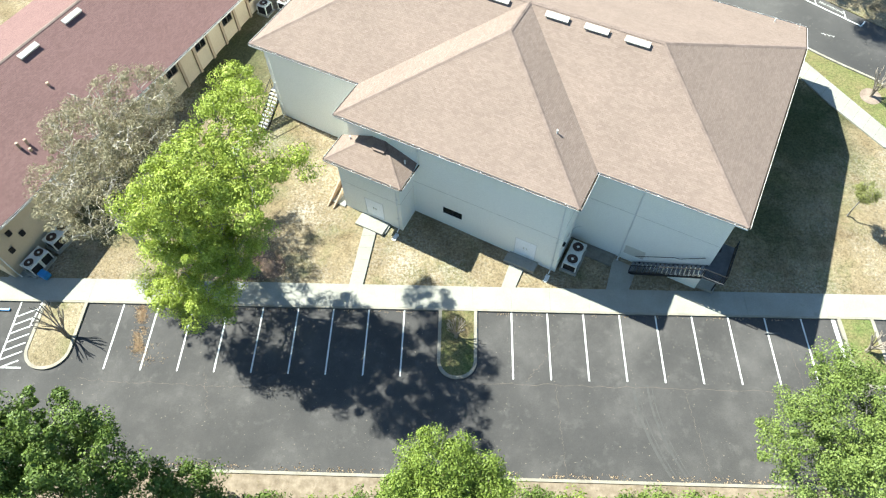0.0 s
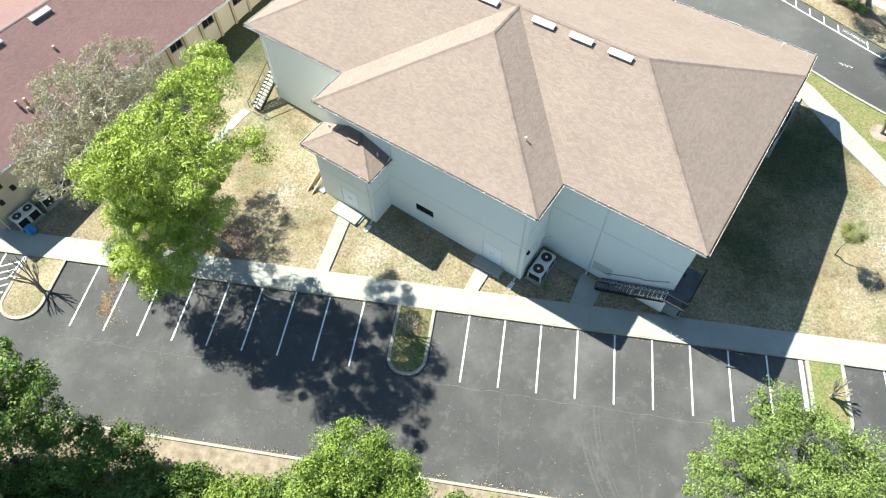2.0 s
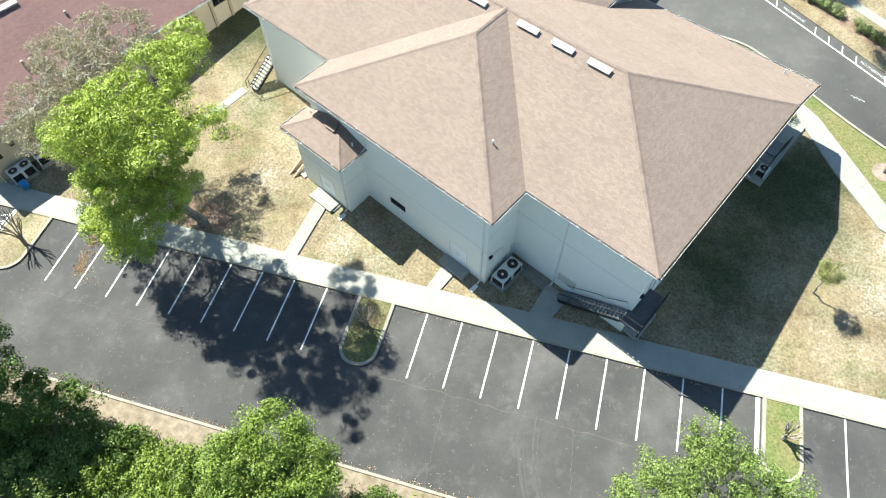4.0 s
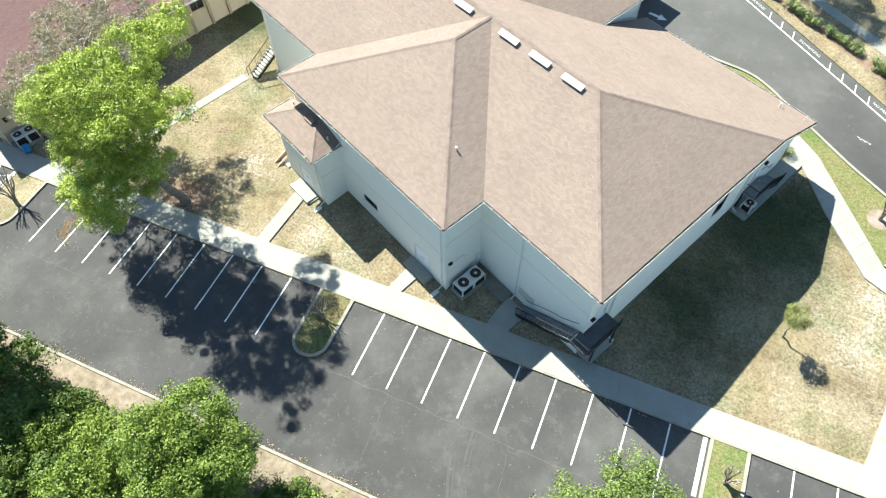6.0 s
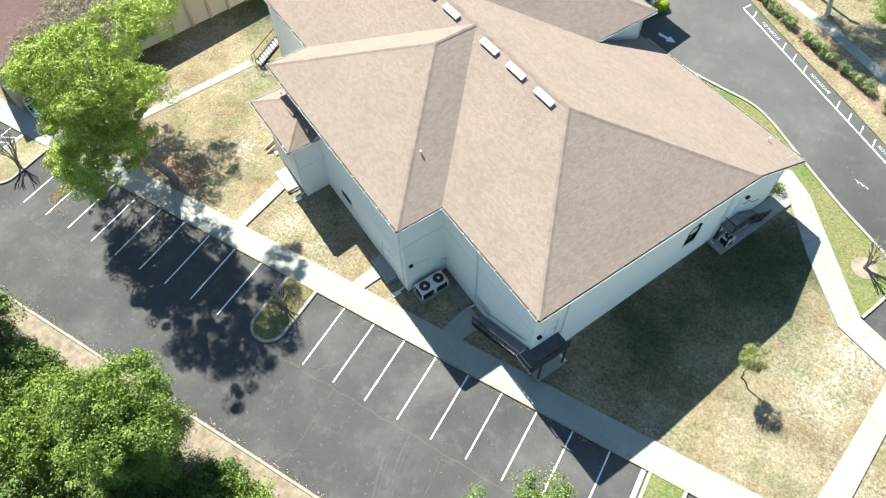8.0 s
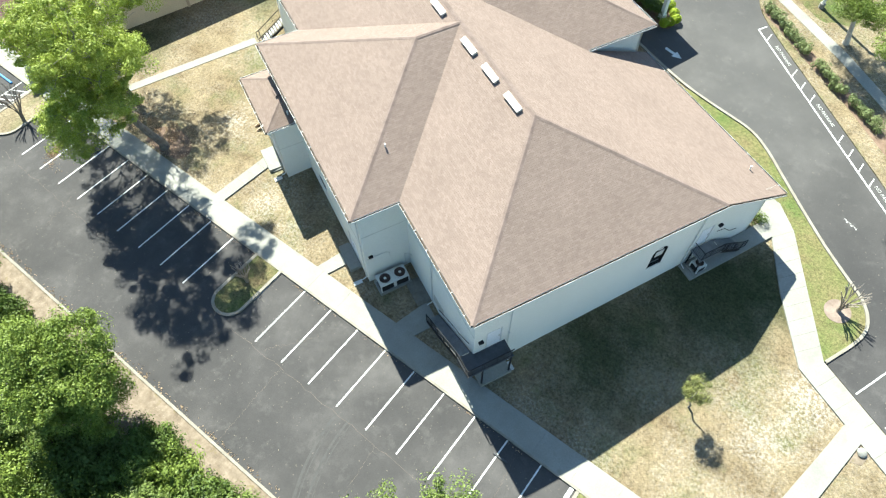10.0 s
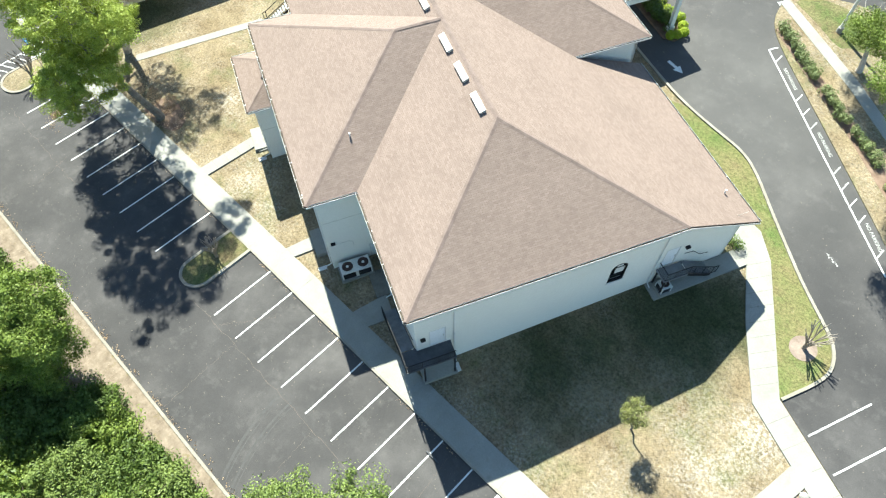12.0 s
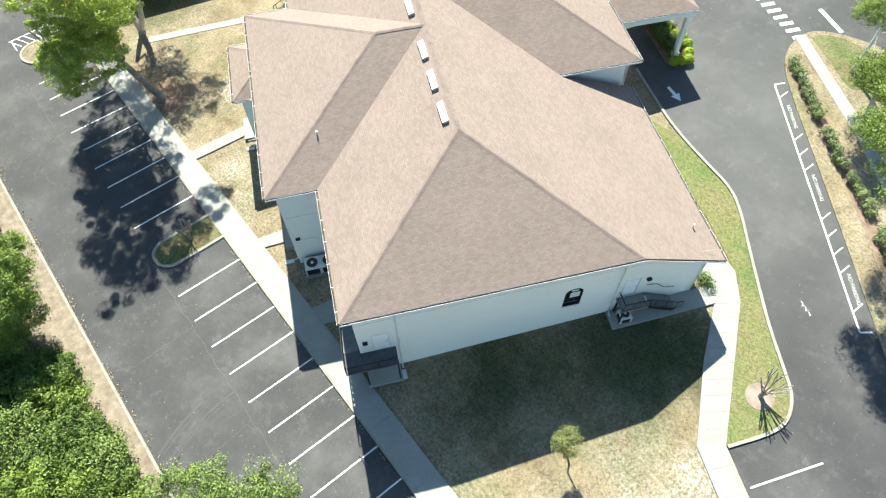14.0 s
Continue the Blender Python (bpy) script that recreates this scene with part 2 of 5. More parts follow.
def box(bm, x0, x1, y0, y1, z0, z1, bevel=0.0):
    vs = [bm.verts.new((x, y, z)) for z in (z0, z1) for x, y in ((x0, y0), (x1, y0), (x1, y1), (x0, y1))]
    fs = [bm.faces.new([vs[i] for i in f]) for f in ((3, 2, 1, 0), (4, 5, 6, 7), (0, 1, 5, 4), (1, 2, 6, 5), (2, 3, 7, 6), (3, 0, 4, 7))]
    if bevel:
        bmesh.ops.bevel(bm, geom=list({e for f in fs for e in f.edges}), offset=bevel, segments=1, affect="EDGES")
    return bm


def boxes(*rows, bevel=0.0):
    bm = bmesh.new()
    for r in rows:
        box(bm, *r, bevel=bevel)
    return bm


def bar(bm, a, b, r, sides=6, r2=None):
    """A straight round bar from a to b."""
    a, b = Vector(a), Vector(b)
    q = (b - a).to_track_quat("Z", "Y")
    ring = []
    for p, rad in ((a, r), (b, r if r2 is None else r2)):
        ring.append([bm.verts.new(p + q @ Vector((rad * math.cos(k * math.tau / sides), rad * math.sin(k * math.tau / sides), 0))) for k in range(sides)])
    for k in range(sides):
        bm.faces.new((ring[0][k], ring[0][(k + 1) % sides], ring[1][(k + 1) % sides], ring[1][k]))
    bm.faces.new(ring[0][::-1])
    bm.faces.new(ring[1])
    return bm


def tube(bm, pts, r0, r1, sides=6):
    n = len(pts) - 1
    for i in range(n):
        bar(bm, pts[i], pts[i + 1], r0 + (r1 - r0) * i / n, sides, r0 + (r1 - r0) * (i + 1) / n)
    return bm


def slab(pts, top, thick, cuts=(2.0,)):
    """A sheet on the ground with the outline pts (world x, y), its upper face at top over the ground, with sides."""
    bm = bmesh.new()
    area = sum(a[0] * b[1] - b[0] * a[1] for a, b in zip(pts, pts[1:] + pts[:1]))
    f = bm.faces.new([bm.verts.new((x, y, 0)) for x, y in (pts if area > 0 else pts[::-1])])
    for y in cuts:
        bmesh.ops.bisect_plane(bm, geom=bm.verts[:] + bm.edges[:] + bm.faces[:], plane_co=(0, y, 0), plane_no=(0, 1, 0))
    ext = bmesh.ops.extrude_face_region(bm, geom=bm.faces[:])
    up = {v for v in ext["geom"] if isinstance(v, bmesh.types.BMVert)}
    for v in bm.verts:
        v.co.z = ground_z(v.co.y) + top - (0 if v in up else thick)
    bmesh.ops.recalc_face_normals(bm, faces=bm.faces[:])
    return bm


def ribbon(pts, width, top, thick=0.004, closed=False):
    """A strip of that width along the middle line pts, on the ground."""
    n = len(pts)
    left, right = [], []
    for i, p in enumerate(pts):
        a = pts[(i - 1) % n] if closed or i else p
        b = pts[(i + 1) % n] if closed or i < n - 1 else p
        d = (Vector(b) - Vector(a)).normalized()
        left.append((p[0] - d.y * width / 2, p[1] + d.x * width / 2))
        right.append((p[0] + d.y * width / 2, p[1] - d.x * width / 2))
    bm = bmesh.new()

    def ring(q, z):
        return [bm.verts.new((x, y, ground_z(y) + z)) for x, y in q]
    lt, rt, lb, rb = ring(left, top), ring(right, top), ring(left, top - thick), ring(right, top - thick)
    for i in range(n if closed else n - 1):
        j = (i + 1) % n
        for a, b, c, d in ((lt[i], rt[i], rt[j], lt[j]), (rt[i], rb[i], rb[j], rt[j]), (lb[i], lt[i], lt[j], lb[j])):
            bm.faces.new((a, b, c, d))
    if not closed:
        bm.faces.new((lt[0], lb[0], rb[0], rt[0]))
        bm.faces.new((lt[-1], rt[-1], rb[-1], lb[-1]))
    bmesh.ops.recalc_face_normals(bm, faces=bm.faces[:])
    return bm


def dense(pts, step=1.0):
    """The line pts with points about every step metres."""
    out = []
    for a, b in zip(pts, pts[1:]):
        k = max(1, int(math.dist(a, b) / step))
        out += [(a[0] + (b[0] - a[0]) * i / k, a[1] + (b[1] - a[1]) * i / k) for i in range(k)]
    return out + [pts[-1]]


def structure(name, bm, material, label, category):
    return tagged(part(name, bm, material), label, category, kind="structure")


def rounded(x0, x1, y0, y1, r, steps=8):
    """A strip from y1 down to y0 whose lower end is round."""
    out = [(x1, y1), (x0, y1)]
    for k in range(steps + 1):
        a = math.pi + k * math.pi / 2 / steps
        out.append((x0 + r + r * math.cos(a), y0 + r + r * math.sin(a)))
    for k in range(steps + 1):
        a = 1.5 * math.pi + k * math.pi / 2 / steps
        out.append((x1 - r + r * math.cos(a), y0 + r + r * math.sin(a)))
    return out


def smooth_line(pts, rounds=2):
    """Corner cutting, ends kept."""
    for _ in range(rounds):
        out = [pts[0]]
        for a, b in zip(pts, pts[1:]):
            out += [(a[0] * 0.75 + b[0] * 0.25, a[1] * 0.75 + b[1] * 0.25), (a[0] * 0.25 + b[0] * 0.75, a[1] * 0.25 + b[1] * 0.75)]
        pts = out + [pts[-1]]
    return pts


# ---- ground, lot, road, walks ----
bm = bmesh.new()
ys = [-900, -60, 2, 120, 900]
xs = [-900, -80, 0, 80, 900]
grid = [[bm.verts.new((x, y, ground_z(min(y, 120)) - 0.10)) for x in xs] for y in ys]
for i in range(4):
    for j in range(4):
        bm.faces.new((grid[i][j], grid[i][j + 1], grid[i + 1][j + 1], grid[i + 1][j]))
structure("ground", bm, M_LAWN, "dry patchy lawn of tan and green turf, shade painted in beside the hall", "lawn")

SW = 2.74                                        # stall width
structure("parking_lot", slab([(-75, -12.35), (75, -12.35), (75, 0.0), (-75, 0.0)], -0.06, 0.2), M_ASPHALT, "dark grey sealed asphalt parking lot with cracks", "parking lot")
NEAR_KERB = [(-60, 29.0), (-30, 29.0), (-17.9, 29.7), (-14.5, 30.1), (-10.9, 31.0), (-8.3, 31.75), (-6.1, 31.6), (-2.7, 30.7), (1.0, 29.8), (3.6, 29.2), (6.5, 28.75), (8.4, 28.45), (9.8, 27.5), (10.4, 26.2), (10.5, 22.9)]
near_kerb = smooth_line([to_world(*p) for p in NEAR_KERB])
drive = near_kerb + [to_world(*p) for p in ((60, 22.9), (60, 90), (-75, 90), (-75, 29))]
structure("driveway", slab(drive, -0.06, 0.2), M_ASPHALT, "dark asphalt driveway behind the hall", "driveway")
strip = [to_world(*p) for p in ((-17.6, 27.6), (-6.0, 28.9), (-1.2, 28.9), (1.25, 28.15), (10.45, 22.8))]
structure("grass_strip", slab(near_kerb[14:] + strip[::-1], -0.05, 0.1), M_LUSH, "bright green grass strip beside the driveway", "grass strip")

# kerbs
structure("kerb_front", ribbon(dense([(-75, 0.07), (75, 0.07)], 6), 0.15, 0.075, 0.2), M_KERB, "weathered concrete kerb along the front walk", "kerb")
structure("kerb_woods", ribbon(dense([(-75, -12.44), (75, -12.44)], 3), 0.2, 0.07, 0.25), M_KERB, "leaf-stained concrete kerb along the woods", "kerb")
structure("kerb_drive", ribbon(near_kerb[8:], 0.22, 0.06, 0.25), M_KERB, "pale concrete kerb of the driveway", "kerb")
structure("wood_floor", slab([(-75, -60), (75, -60), (75, -12.55), (-75, -12.55)], -0.01, 0.1), M_LITTER, "brown leaf litter under the trees", "leaf litter")

# front walk: one concrete panel after another
walk_root = thing("front_walk", pose(0, 0, 0), "pale concrete front walk with sawn joints", "walk", kind="structure")
for k in range(40):
    x0 = -60 + k * 3.0
    bmw = boxes((x0 + 0.004, x0 + 2.996, 0.15, 2.12, -0.1, 0.075 + 0.004 * ((k * 7) % 3)))
    part("panel", bmw, M_CONC, walk_root)


def walkway(name, outline, label):
    return structure(name, slab(outline, {"walk_verge": 0.04, "walk_cross": 0.02, "walk_side": -0.06}.get(name, 0.015), 0.12), M_CONC, label, "walk")


walkway("walk_annex", [(-12.75, 2.13), (-11.65, 2.13), (-10.95, 7.0), (-10.2, 6.7), (-9.75, 7.6), (-12.1, 8.7), (-12.55, 7.75), (-12.0, 7.5)], "narrow concrete walk to the annex door")
walkway("walk_hall_door", [(-0.75, 2.13), (0.35, 2.13), (1.05, 3.75), (1.55, 3.6), (1.85, 4.25), (-0.2, 5.2), (-0.55, 4.5), (-0.05, 4.2)], "short concrete walk to the double door")
walkway("walk_stair", [(7.45, 2.13), (9.2, 2.13), (10.05, 4.0), (8.25, 4.9)], "concrete walk to the iron stair")
walkway("walk_rear", [to_world(*p) for p in ((-7.0, 27.6), (-1.2, 28.9), (1.25, 28.15), (10.45, 22.8), (40, 22.8), (40, 21.0), (10.0, 21.0), (4.75, 23.8), (0.9, 26.3), (-2.3, 26.6))], "concrete walk behind the hall and along the lot")
walkway("walk_cross", [(34.3, 2.13), (36.0, 2.13), (38.2, 14.6), (36.9, 15.3), (36.4, 12.5)], "concrete walk crossing the lawn")
walkway("walk_side", [to_world(*p) for p in ((-41.1, -2.2), (-40.25, -2.2), (-40.6, -15.2), (-41.45, -15.0))], "narrow concrete walk from the side stair")
walkway("annex_pad", [to_world(*p) for p in ((-30.3, -5.3), (-29.0, -5.35), (-29.0, -3.1), (-29.8, -3.1))], "small pale concrete pad beside the annex")
walkway("walk_units", [(-40.2, 2.13), (-38.6, 2.13), (-37.7, 3.4), (-39.2, 3.9)], "small concrete pad at the wall")


# sawn joints across the rear walk
for k in range(9):
    f = k / 9
    a, b = (1.25 + 9.2 * f, 28.15 - 5.4 * f), (0.9 + 9.1 * f, 26.3 - 5.3 * f)
    structure("walk_joint", ribbon([to_world(*a), to_world(*b)], 0.025, 0.018, 0.006), M_JOINT, "thin dark joint in concrete", "joint")
for k in range(14):
    u0 = 11.6 + 1.8 * k
    structure("walk_joint", ribbon([to_world(u0, 21.05), to_world(u0, 22.75)], 0.025, 0.018, 0.006), M_JOINT, "thin dark joint in concrete", "joint")
for k in range(4):
    y = 3.2 + 1.1 * k
    structure("walk_joint", ribbon([(-12.6 + 0.13 * k, y + 0.05), (-11.5 + 0.14 * k, y)], 0.02, 0.018, 0.006), M_JOINT, "thin dark joint in concrete", "joint")


# ---- parking marks ----
def stripe(a, b, width, label, group, top=-0.054):
    return tagged(part("parking_line", ribbon(dense([a, b], 2.0), width, top, 0.008), M_PAINT), label, "road marking", group)


for i in list(range(-11, -2)) + list(range(0, 9)) + list(range(11, 17)):
    stripe((i * SW, -0.03), (i * SW, -5.40), 0.115, "white painted stall line on asphalt", "front stall lines")
stripe((8.88 * SW, -0.03), (8.88 * SW, -4.2), 0.3, "broad white painted line beside the island", "island lines")
stripe((-0.97 * SW, -0.05), (-0.97 * SW, -3.0), 0.12, "white painted line beside the island", "island lines")
for k in range(0, 8):
    u0 = 13.2 + 2.66 * k
    stripe(to_world(u0, 23.15), to_world(u0 - 0.3, 28.2), 0.115, "white painted stall line on the rear lot", "rear stall lines")
# hatched access aisle
for a, b in (((-38.3, 0.0), (-38.15, -5.4)), ((-36.65, 0.0), (-36.9, -2.2)), ((-38.2, -5.45), (-36.3, -5.45))):
    stripe(a, b, 0.12, "white painted edge of a hatched aisle", "aisle lines")
for k in range(7):
    y = -0.9 - 0.72 * k
    stripe((-38.2, y - 0.4), (-36.7, y + 0.35), 0.1, "white painted hatch line", "aisle lines")
# no-parking strip on the far side of the drive
hat = [(-17.1, 40.0), (-1.4, 36.55), (5.5, 34.95)]
hat2 = [(-17.0, 40.9), (-1.2, 37.45), (5.7, 35.75)]
stripe(to_world(*hat[0]), to_world(*hat[2]), 0.13, "white painted edge of the no-parking strip", "no-parking lines")
stripe(to_world(*hat[0]), to_world(*hat2[0]), 0.12, "white painted end of the no-parking strip", "no-parking lines")
stripe(to_world(*hat[2]), to_world(*hat2[2]), 0.12, "white painted end of the no-parking strip", "no-parking lines")
for k in range(1, 15):
    f = k / 15
    u0, v0 = hat[0][0] + (hat[2][0] - hat[0][0]) * f, hat[0][1] + (hat[2][1] - hat[0][1]) * f
    if min(abs(u0 - q) for q in (-13.4, -6.3, 2.4)) < 1.3:
        continue
    stripe(to_world(u0, v0), to_world(u0 - 0.42, v0 + 0.98), 0.10, "white painted cross bar of the no-parking strip", "no-parking lines")
ang = math.degrees(math.atan2(hat[2][1] - hat[0][1], hat[2][0] - hat[0][0])) + BTURN
for u0, v0 in ((-13.4, 39.7), (-6.3, 38.15), (2.4, 36.25)):
    cu = bpy.data.curves.new("lettering", "FONT")
    cu.body, cu.size, cu.extrude, cu.align_x, cu.align_y = "NO PARKING", 0.42, 0.003, "CENTER", "CENTER"
    cu.materials.append(M_WORN)
    x, y = to_world(u0, v0)
    # the strip lies on a gentle slope
    ob = new("road_lettering", cu)
    nrm = Vector((0, -0.085, 1)).normalized()
    xa = (Matrix.Rotation(radians(ang), 3, "Z") @ Vector((1, 0, 0)))
    xa = (xa - nrm * xa.dot(nrm)).normalized()
    ya = nrm.cross(xa)
    ob.matrix_basis = Matrix.Translation((x, y, ground_z(y) - 0.05)) @ Matrix((xa, ya, nrm)).transposed().to_4x4()
    tagged(ob, "white painted words NO PARKING on asphalt", "road lettering", "no-parking words")
# direction arrow under the canopy's shade
arrow = [(-0.95, -0.14), (0.1, -0.14), (0.1, -0.42), (0.95, 0.0), (0.1, 0.42), (0.1, 0.14), (-0.95, 0.14)]
apts = [to_world(-18.65 + x * 0.97 + y * -0.22, 31.5 + x * 0.22 + y * 0.97) for x, y in arrow]
tagged(part("road_arrow", slab(apts, -0.054, 0.008), M_PAINT), "white painted direction arrow on asphalt", "road arrow")
# crosswalk
for k in range(9):
    u0, v0 = -29.3 + k * 0.95, 43.0 + k * 0.13
    stripe(to_world(u0, v0), to_world(u0 + 0.1, v0 + 1.25), 0.42, "white painted crosswalk bar", "crosswalk bars")
stripe(to_world(-24.3, 48.1), to_world(-21.0, 48.4), 0.4, "white painted stop line", "stop line")
# cracks
rng = random.Random(4)


def crack(a, b, w, wander):
    pts = [(a[0] + (b[0] - a[0]) * k / 40 + rng.uniform(-wander, wander), a[1] + (b[1] - a[1]) * k / 40 + rng.uniform(-wander, wander)) for k in range(41)]
    structure("crack", ribbon(pts, w, -0.056, 0.006), M_CRACK, "thin dusty crack in asphalt", "crack")


crack((-2.2, -5.75), (23.5, -5.85), 0.02, 0.10)
crack((-32, -6.2), (-17, -6.6), 0.016, 0.12)
crack((3.0, -5.7), (3.4, -12.2), 0.014, 0.08)
crack((12.2, -5.9), (13.0, -12.2), 0.014, 0.08)
crack((3.5, -2.2), (1.0, -5.6), 0.014, 0.15)
crack((20.2, -0.6), (20.8, -5.6), 0.014, 0.1)
crack((-22.5, -5.5), (-21.7, -8.5), 0.014, 0.15)


# ---- islands ----
def island(x0, x1, y0, mat, label):
    root = thing("island", pose(0, 0, 0), label, "traffic island", "lot islands")
    out = rounded(x0, x1, y0, 0.0, (x1 - x0) / 2 * 0.96)
    part("turf", slab(out, 0.03, 0.1), mat, root)
    part("kerb", ribbon(out[1:] + out[:1], 0.24, 0.07, 0.15), M_KERB, root)
    return root


island(-5.45, -2.75, -5.4, M_COVER, "rounded lot island with worn turf and concrete kerb")
island(-36.35, -33.1, -5.45, M_SANDY, "rounded lot island with sandy turf and concrete kerb")
island(24.75, 27.2, -5.4, M_LUSH, "rounded lot island with green turf and concrete kerb")
# planted ground beyond the drive
beyond = smooth_line([to_world(*p) for p in ((60, 24), (25, 31.5), (5.9, 36.1), (-8, 39.2), (-17, 41.1), (-19.9, 42.3), (-21.6, 44.4), (-21.9, 46.2), (-20.6, 48.4), (-17, 51.5), (10, 60), (60, 70))], 2)
structure("verge", slab(beyond, 0.02, 0.2), M_LAWN, "tan planted verge beyond the driveway", "verge")
structure("kerb_verge", ribbon(beyond, 0.14, 0.03, 0.2), M_SANDY, "leaf-strewn kerb of the planted verge", "kerb")
structure("verge_lush", slab(smooth_line([to_world(*p) for p in ((-21.2, 45.5), (-21.3, 46.6), (-20.0, 48.4), (-17.4, 49.6), (-15.0, 51.0), (-12.6, 50.6), (-13.4, 48.8), (-12.6, 47.4), (-14.4, 46.4), (-14.6, 45.4), (-18.0, 45.6))], 2), 0.03, 0.05), M_COVER, "green ground cover on the verge", "ground cover")
walkway("walk_verge", [to_world(*p) for p in ((-21.7, 44.2), (-10.6, 43.5), (-4, 42.6), (20, 37.8), (20, 38.9), (-4, 43.7), (-10.6, 44.6), (-21.7, 45.2))], "pale concrete walk on the verge")
structure("hedge_bed", ribbon([to_world(*p) for p in ((-18.9, 42.4), (-12, 41.5), (-6, 40.8), (4, 39.0))], 1.15, 0.03, 0.04), M_MULCH, "reddish mulch bed under hedges", "mulch bed")
structure("litter_bed", slab(smooth_line([(-22.6, 2.4), (-18.6, 2.4), (-17.8, 3.6), (-18.8, 4.9), (-21.0, 5.2), (-22.9, 4.2), (-22.6, 2.4)])[:-1], -0.09, 0.02), M_MULCH, "reddish mulch under the oak", "mulch bed")


# ---- roofs ----
def clip(poly, k, level, keep_above):
    """The part of a convex polygon of (a, b) pairs with b above or below a level."""
    out = []
    for p, q in zip(poly, poly[1:] + poly[:1]):
        fp, fq = (p[1] - level, q[1] - level) if keep_above else (level - p[1], level - q[1])
        if fp >= 0:
            out.append(p)
        if fp * fq < 0:
            w = fp / (fp - fq)
            out.append((p[0] + (q[0] - p[0]) * w, p[1] + (q[1] - p[1]) * w))
    return out


ROW = 0.14


def roof_part(parent, faces, mat, name="roof_slope", lip=0.009):
    """Slopes of lapped shingle courses: each course is a strip whose lower edge stands proud. The first two points lie along the eave."""
    for n_face, pts in enumerate(faces):
        p = [Vector(q) for q in pts]
        ex = (p[1] - p[0]).normalized()
        n = (p[1] - p[0]).cross(p[2] - p[0]).normalized()
        if n.z < 0:
            n = -n
        ey = n.cross(ex)
        if ey.z < 0:
            ey = -ey
        flat = [((q - p[0]).dot(ex), (q - p[0]).dot(ey)) for q in p]
        bm = bmesh.new()
        lay = bm.loops.layers.uv.new("UVMap")

        def face(rows):
            f = bm.faces.new([bm.verts.new(p[0] + ex * a + ey * b + n * h) for a, b, h in rows])
            for lp, (a, b, h) in zip(f.loops, rows):
                lp[lay].uv = (a + 3.37 * n_face + 50, b + 20.0)
            return f
        top = max(b for _, b in flat)
        for k in range(int(top / ROW) + 1):
            st = clip(clip(flat, 0, k * ROW, True), 0, (k + 1) * ROW, False)
            if len(st) < 3 or max(b for _, b in st) - min(b for _, b in st) < 0.004:
                continue
            face([(a, b, lip * (1 - (b - k * ROW) / ROW)) for a, b in st])
            low = sorted(q for q in st if abs(q[1] - k * ROW) < 1e-5)
            if len(low) >= 2:
                a0, a1 = low[0][0], low[-1][0]
                face([(a0, k * ROW, lip), (a1, k * ROW, lip), (a1, k * ROW, 0.0), (a0, k * ROW, 0.0)])
        face([(a, b, -0.15) for a, b in flat])
        for (a0, b0), (a1, b1) in zip(flat, flat[1:] + flat[:1]):
            face([(a0, b0, -0.15), (a1, b1, -0.15), (a1, b1, 0.0), (a0, b0, 0.0)])
        part(name, bm, mat, parent)


def cap(parent, a, b, width=0.34):
    """Ridge or hip cap: a low inverted V of lapped tabs."""
    a, b = Vector(a), Vector(b)
    d = b - a
    n = max(1, int(d.length / 0.28))
    d.normalize()
    side = d.cross(Vector((0, 0, 1))).normalized()
    bm = bmesh.new()
    for k in range(n):
        p = a + (b - a) * (k / n)
        q = a + (b - a) * ((k + 1.03) / n)
        lift = 0.035
        vs = [bm.verts.new(x) for x in (p - side * width / 2 + Vector((0, 0, -0.03)), p + Vector((0, 0, lift)), p + side * width / 2 + Vector((0, 0, -0.03)), q - side * width / 2 + Vector((0, 0, -0.036)), q + Vector((0, 0, lift - 0.012)), q + side * width / 2 + Vector((0, 0, -0.036)))]
        for f in ((0, 1, 4, 3), (1, 2, 5, 4), (0, 2, 1)):
            bm.faces.new([vs[i] for i in f])
    bmesh.ops.recalc_face_normals(bm, faces=bm.faces[:])
    return tagged(part("ridge_cap", bm, M_RIDGE, parent), kind="stuff")


def eave(parent, a, b, drop=0.2, clips=True):
    """Fascia board with a gutter in front and its hangers."""
    a, b = Vector(a), Vector(b)
    d = (b - a).normalized()
    out = d.cross(Vector((0, 0, 1)))
    bm = bmesh.new()

    def prism(o0, o1, z0, z1, s0=0.0, s1=1.0):
        p, q = a + (b - a) * s0, a + (b - a) * s1
        vs = [bm.verts.new(x + out * o + Vector((0, 0, z))) for x in (p, q) for o, z in ((o0, z0), (o1, z0), (o1, z1), (o0, z1))]
        for f in ((0, 1, 2, 3), (7, 6, 5, 4), (0, 4, 5, 1), (1, 5, 6, 2), (2, 6, 7, 3), (3, 7, 4, 0)):
            bm.faces.new([vs[i] for i in f])
    prism(-0.03, 0.0, -drop - 0.03, -0.02)
    prism(0.0, 0.15, -0.16, -0.14)
    prism(0.14, 0.152, -0.16, -0.02)
    n = int((b - a).length / 1.6)
    if clips:
        for k in range(n):
            s = (k + 0.5) / n
            w = 0.018 / (b - a).length
            prism(0.0, 0.14, -0.045, -0.025, s - w, s + w)
    bmesh.ops.recalc_face_normals(bm, faces=bm.faces[:])
    ob = part("gutter", bm, M_TRIM, parent)
    bm = bmesh.new()
    prism(0.003, 0.137, -0.138, -0.085)
    bmesh.ops.recalc_face_normals(bm, faces=bm.faces[:])
    part("trough", bm, M_GUTTER, ob, "dark gutter trough")
    return ob


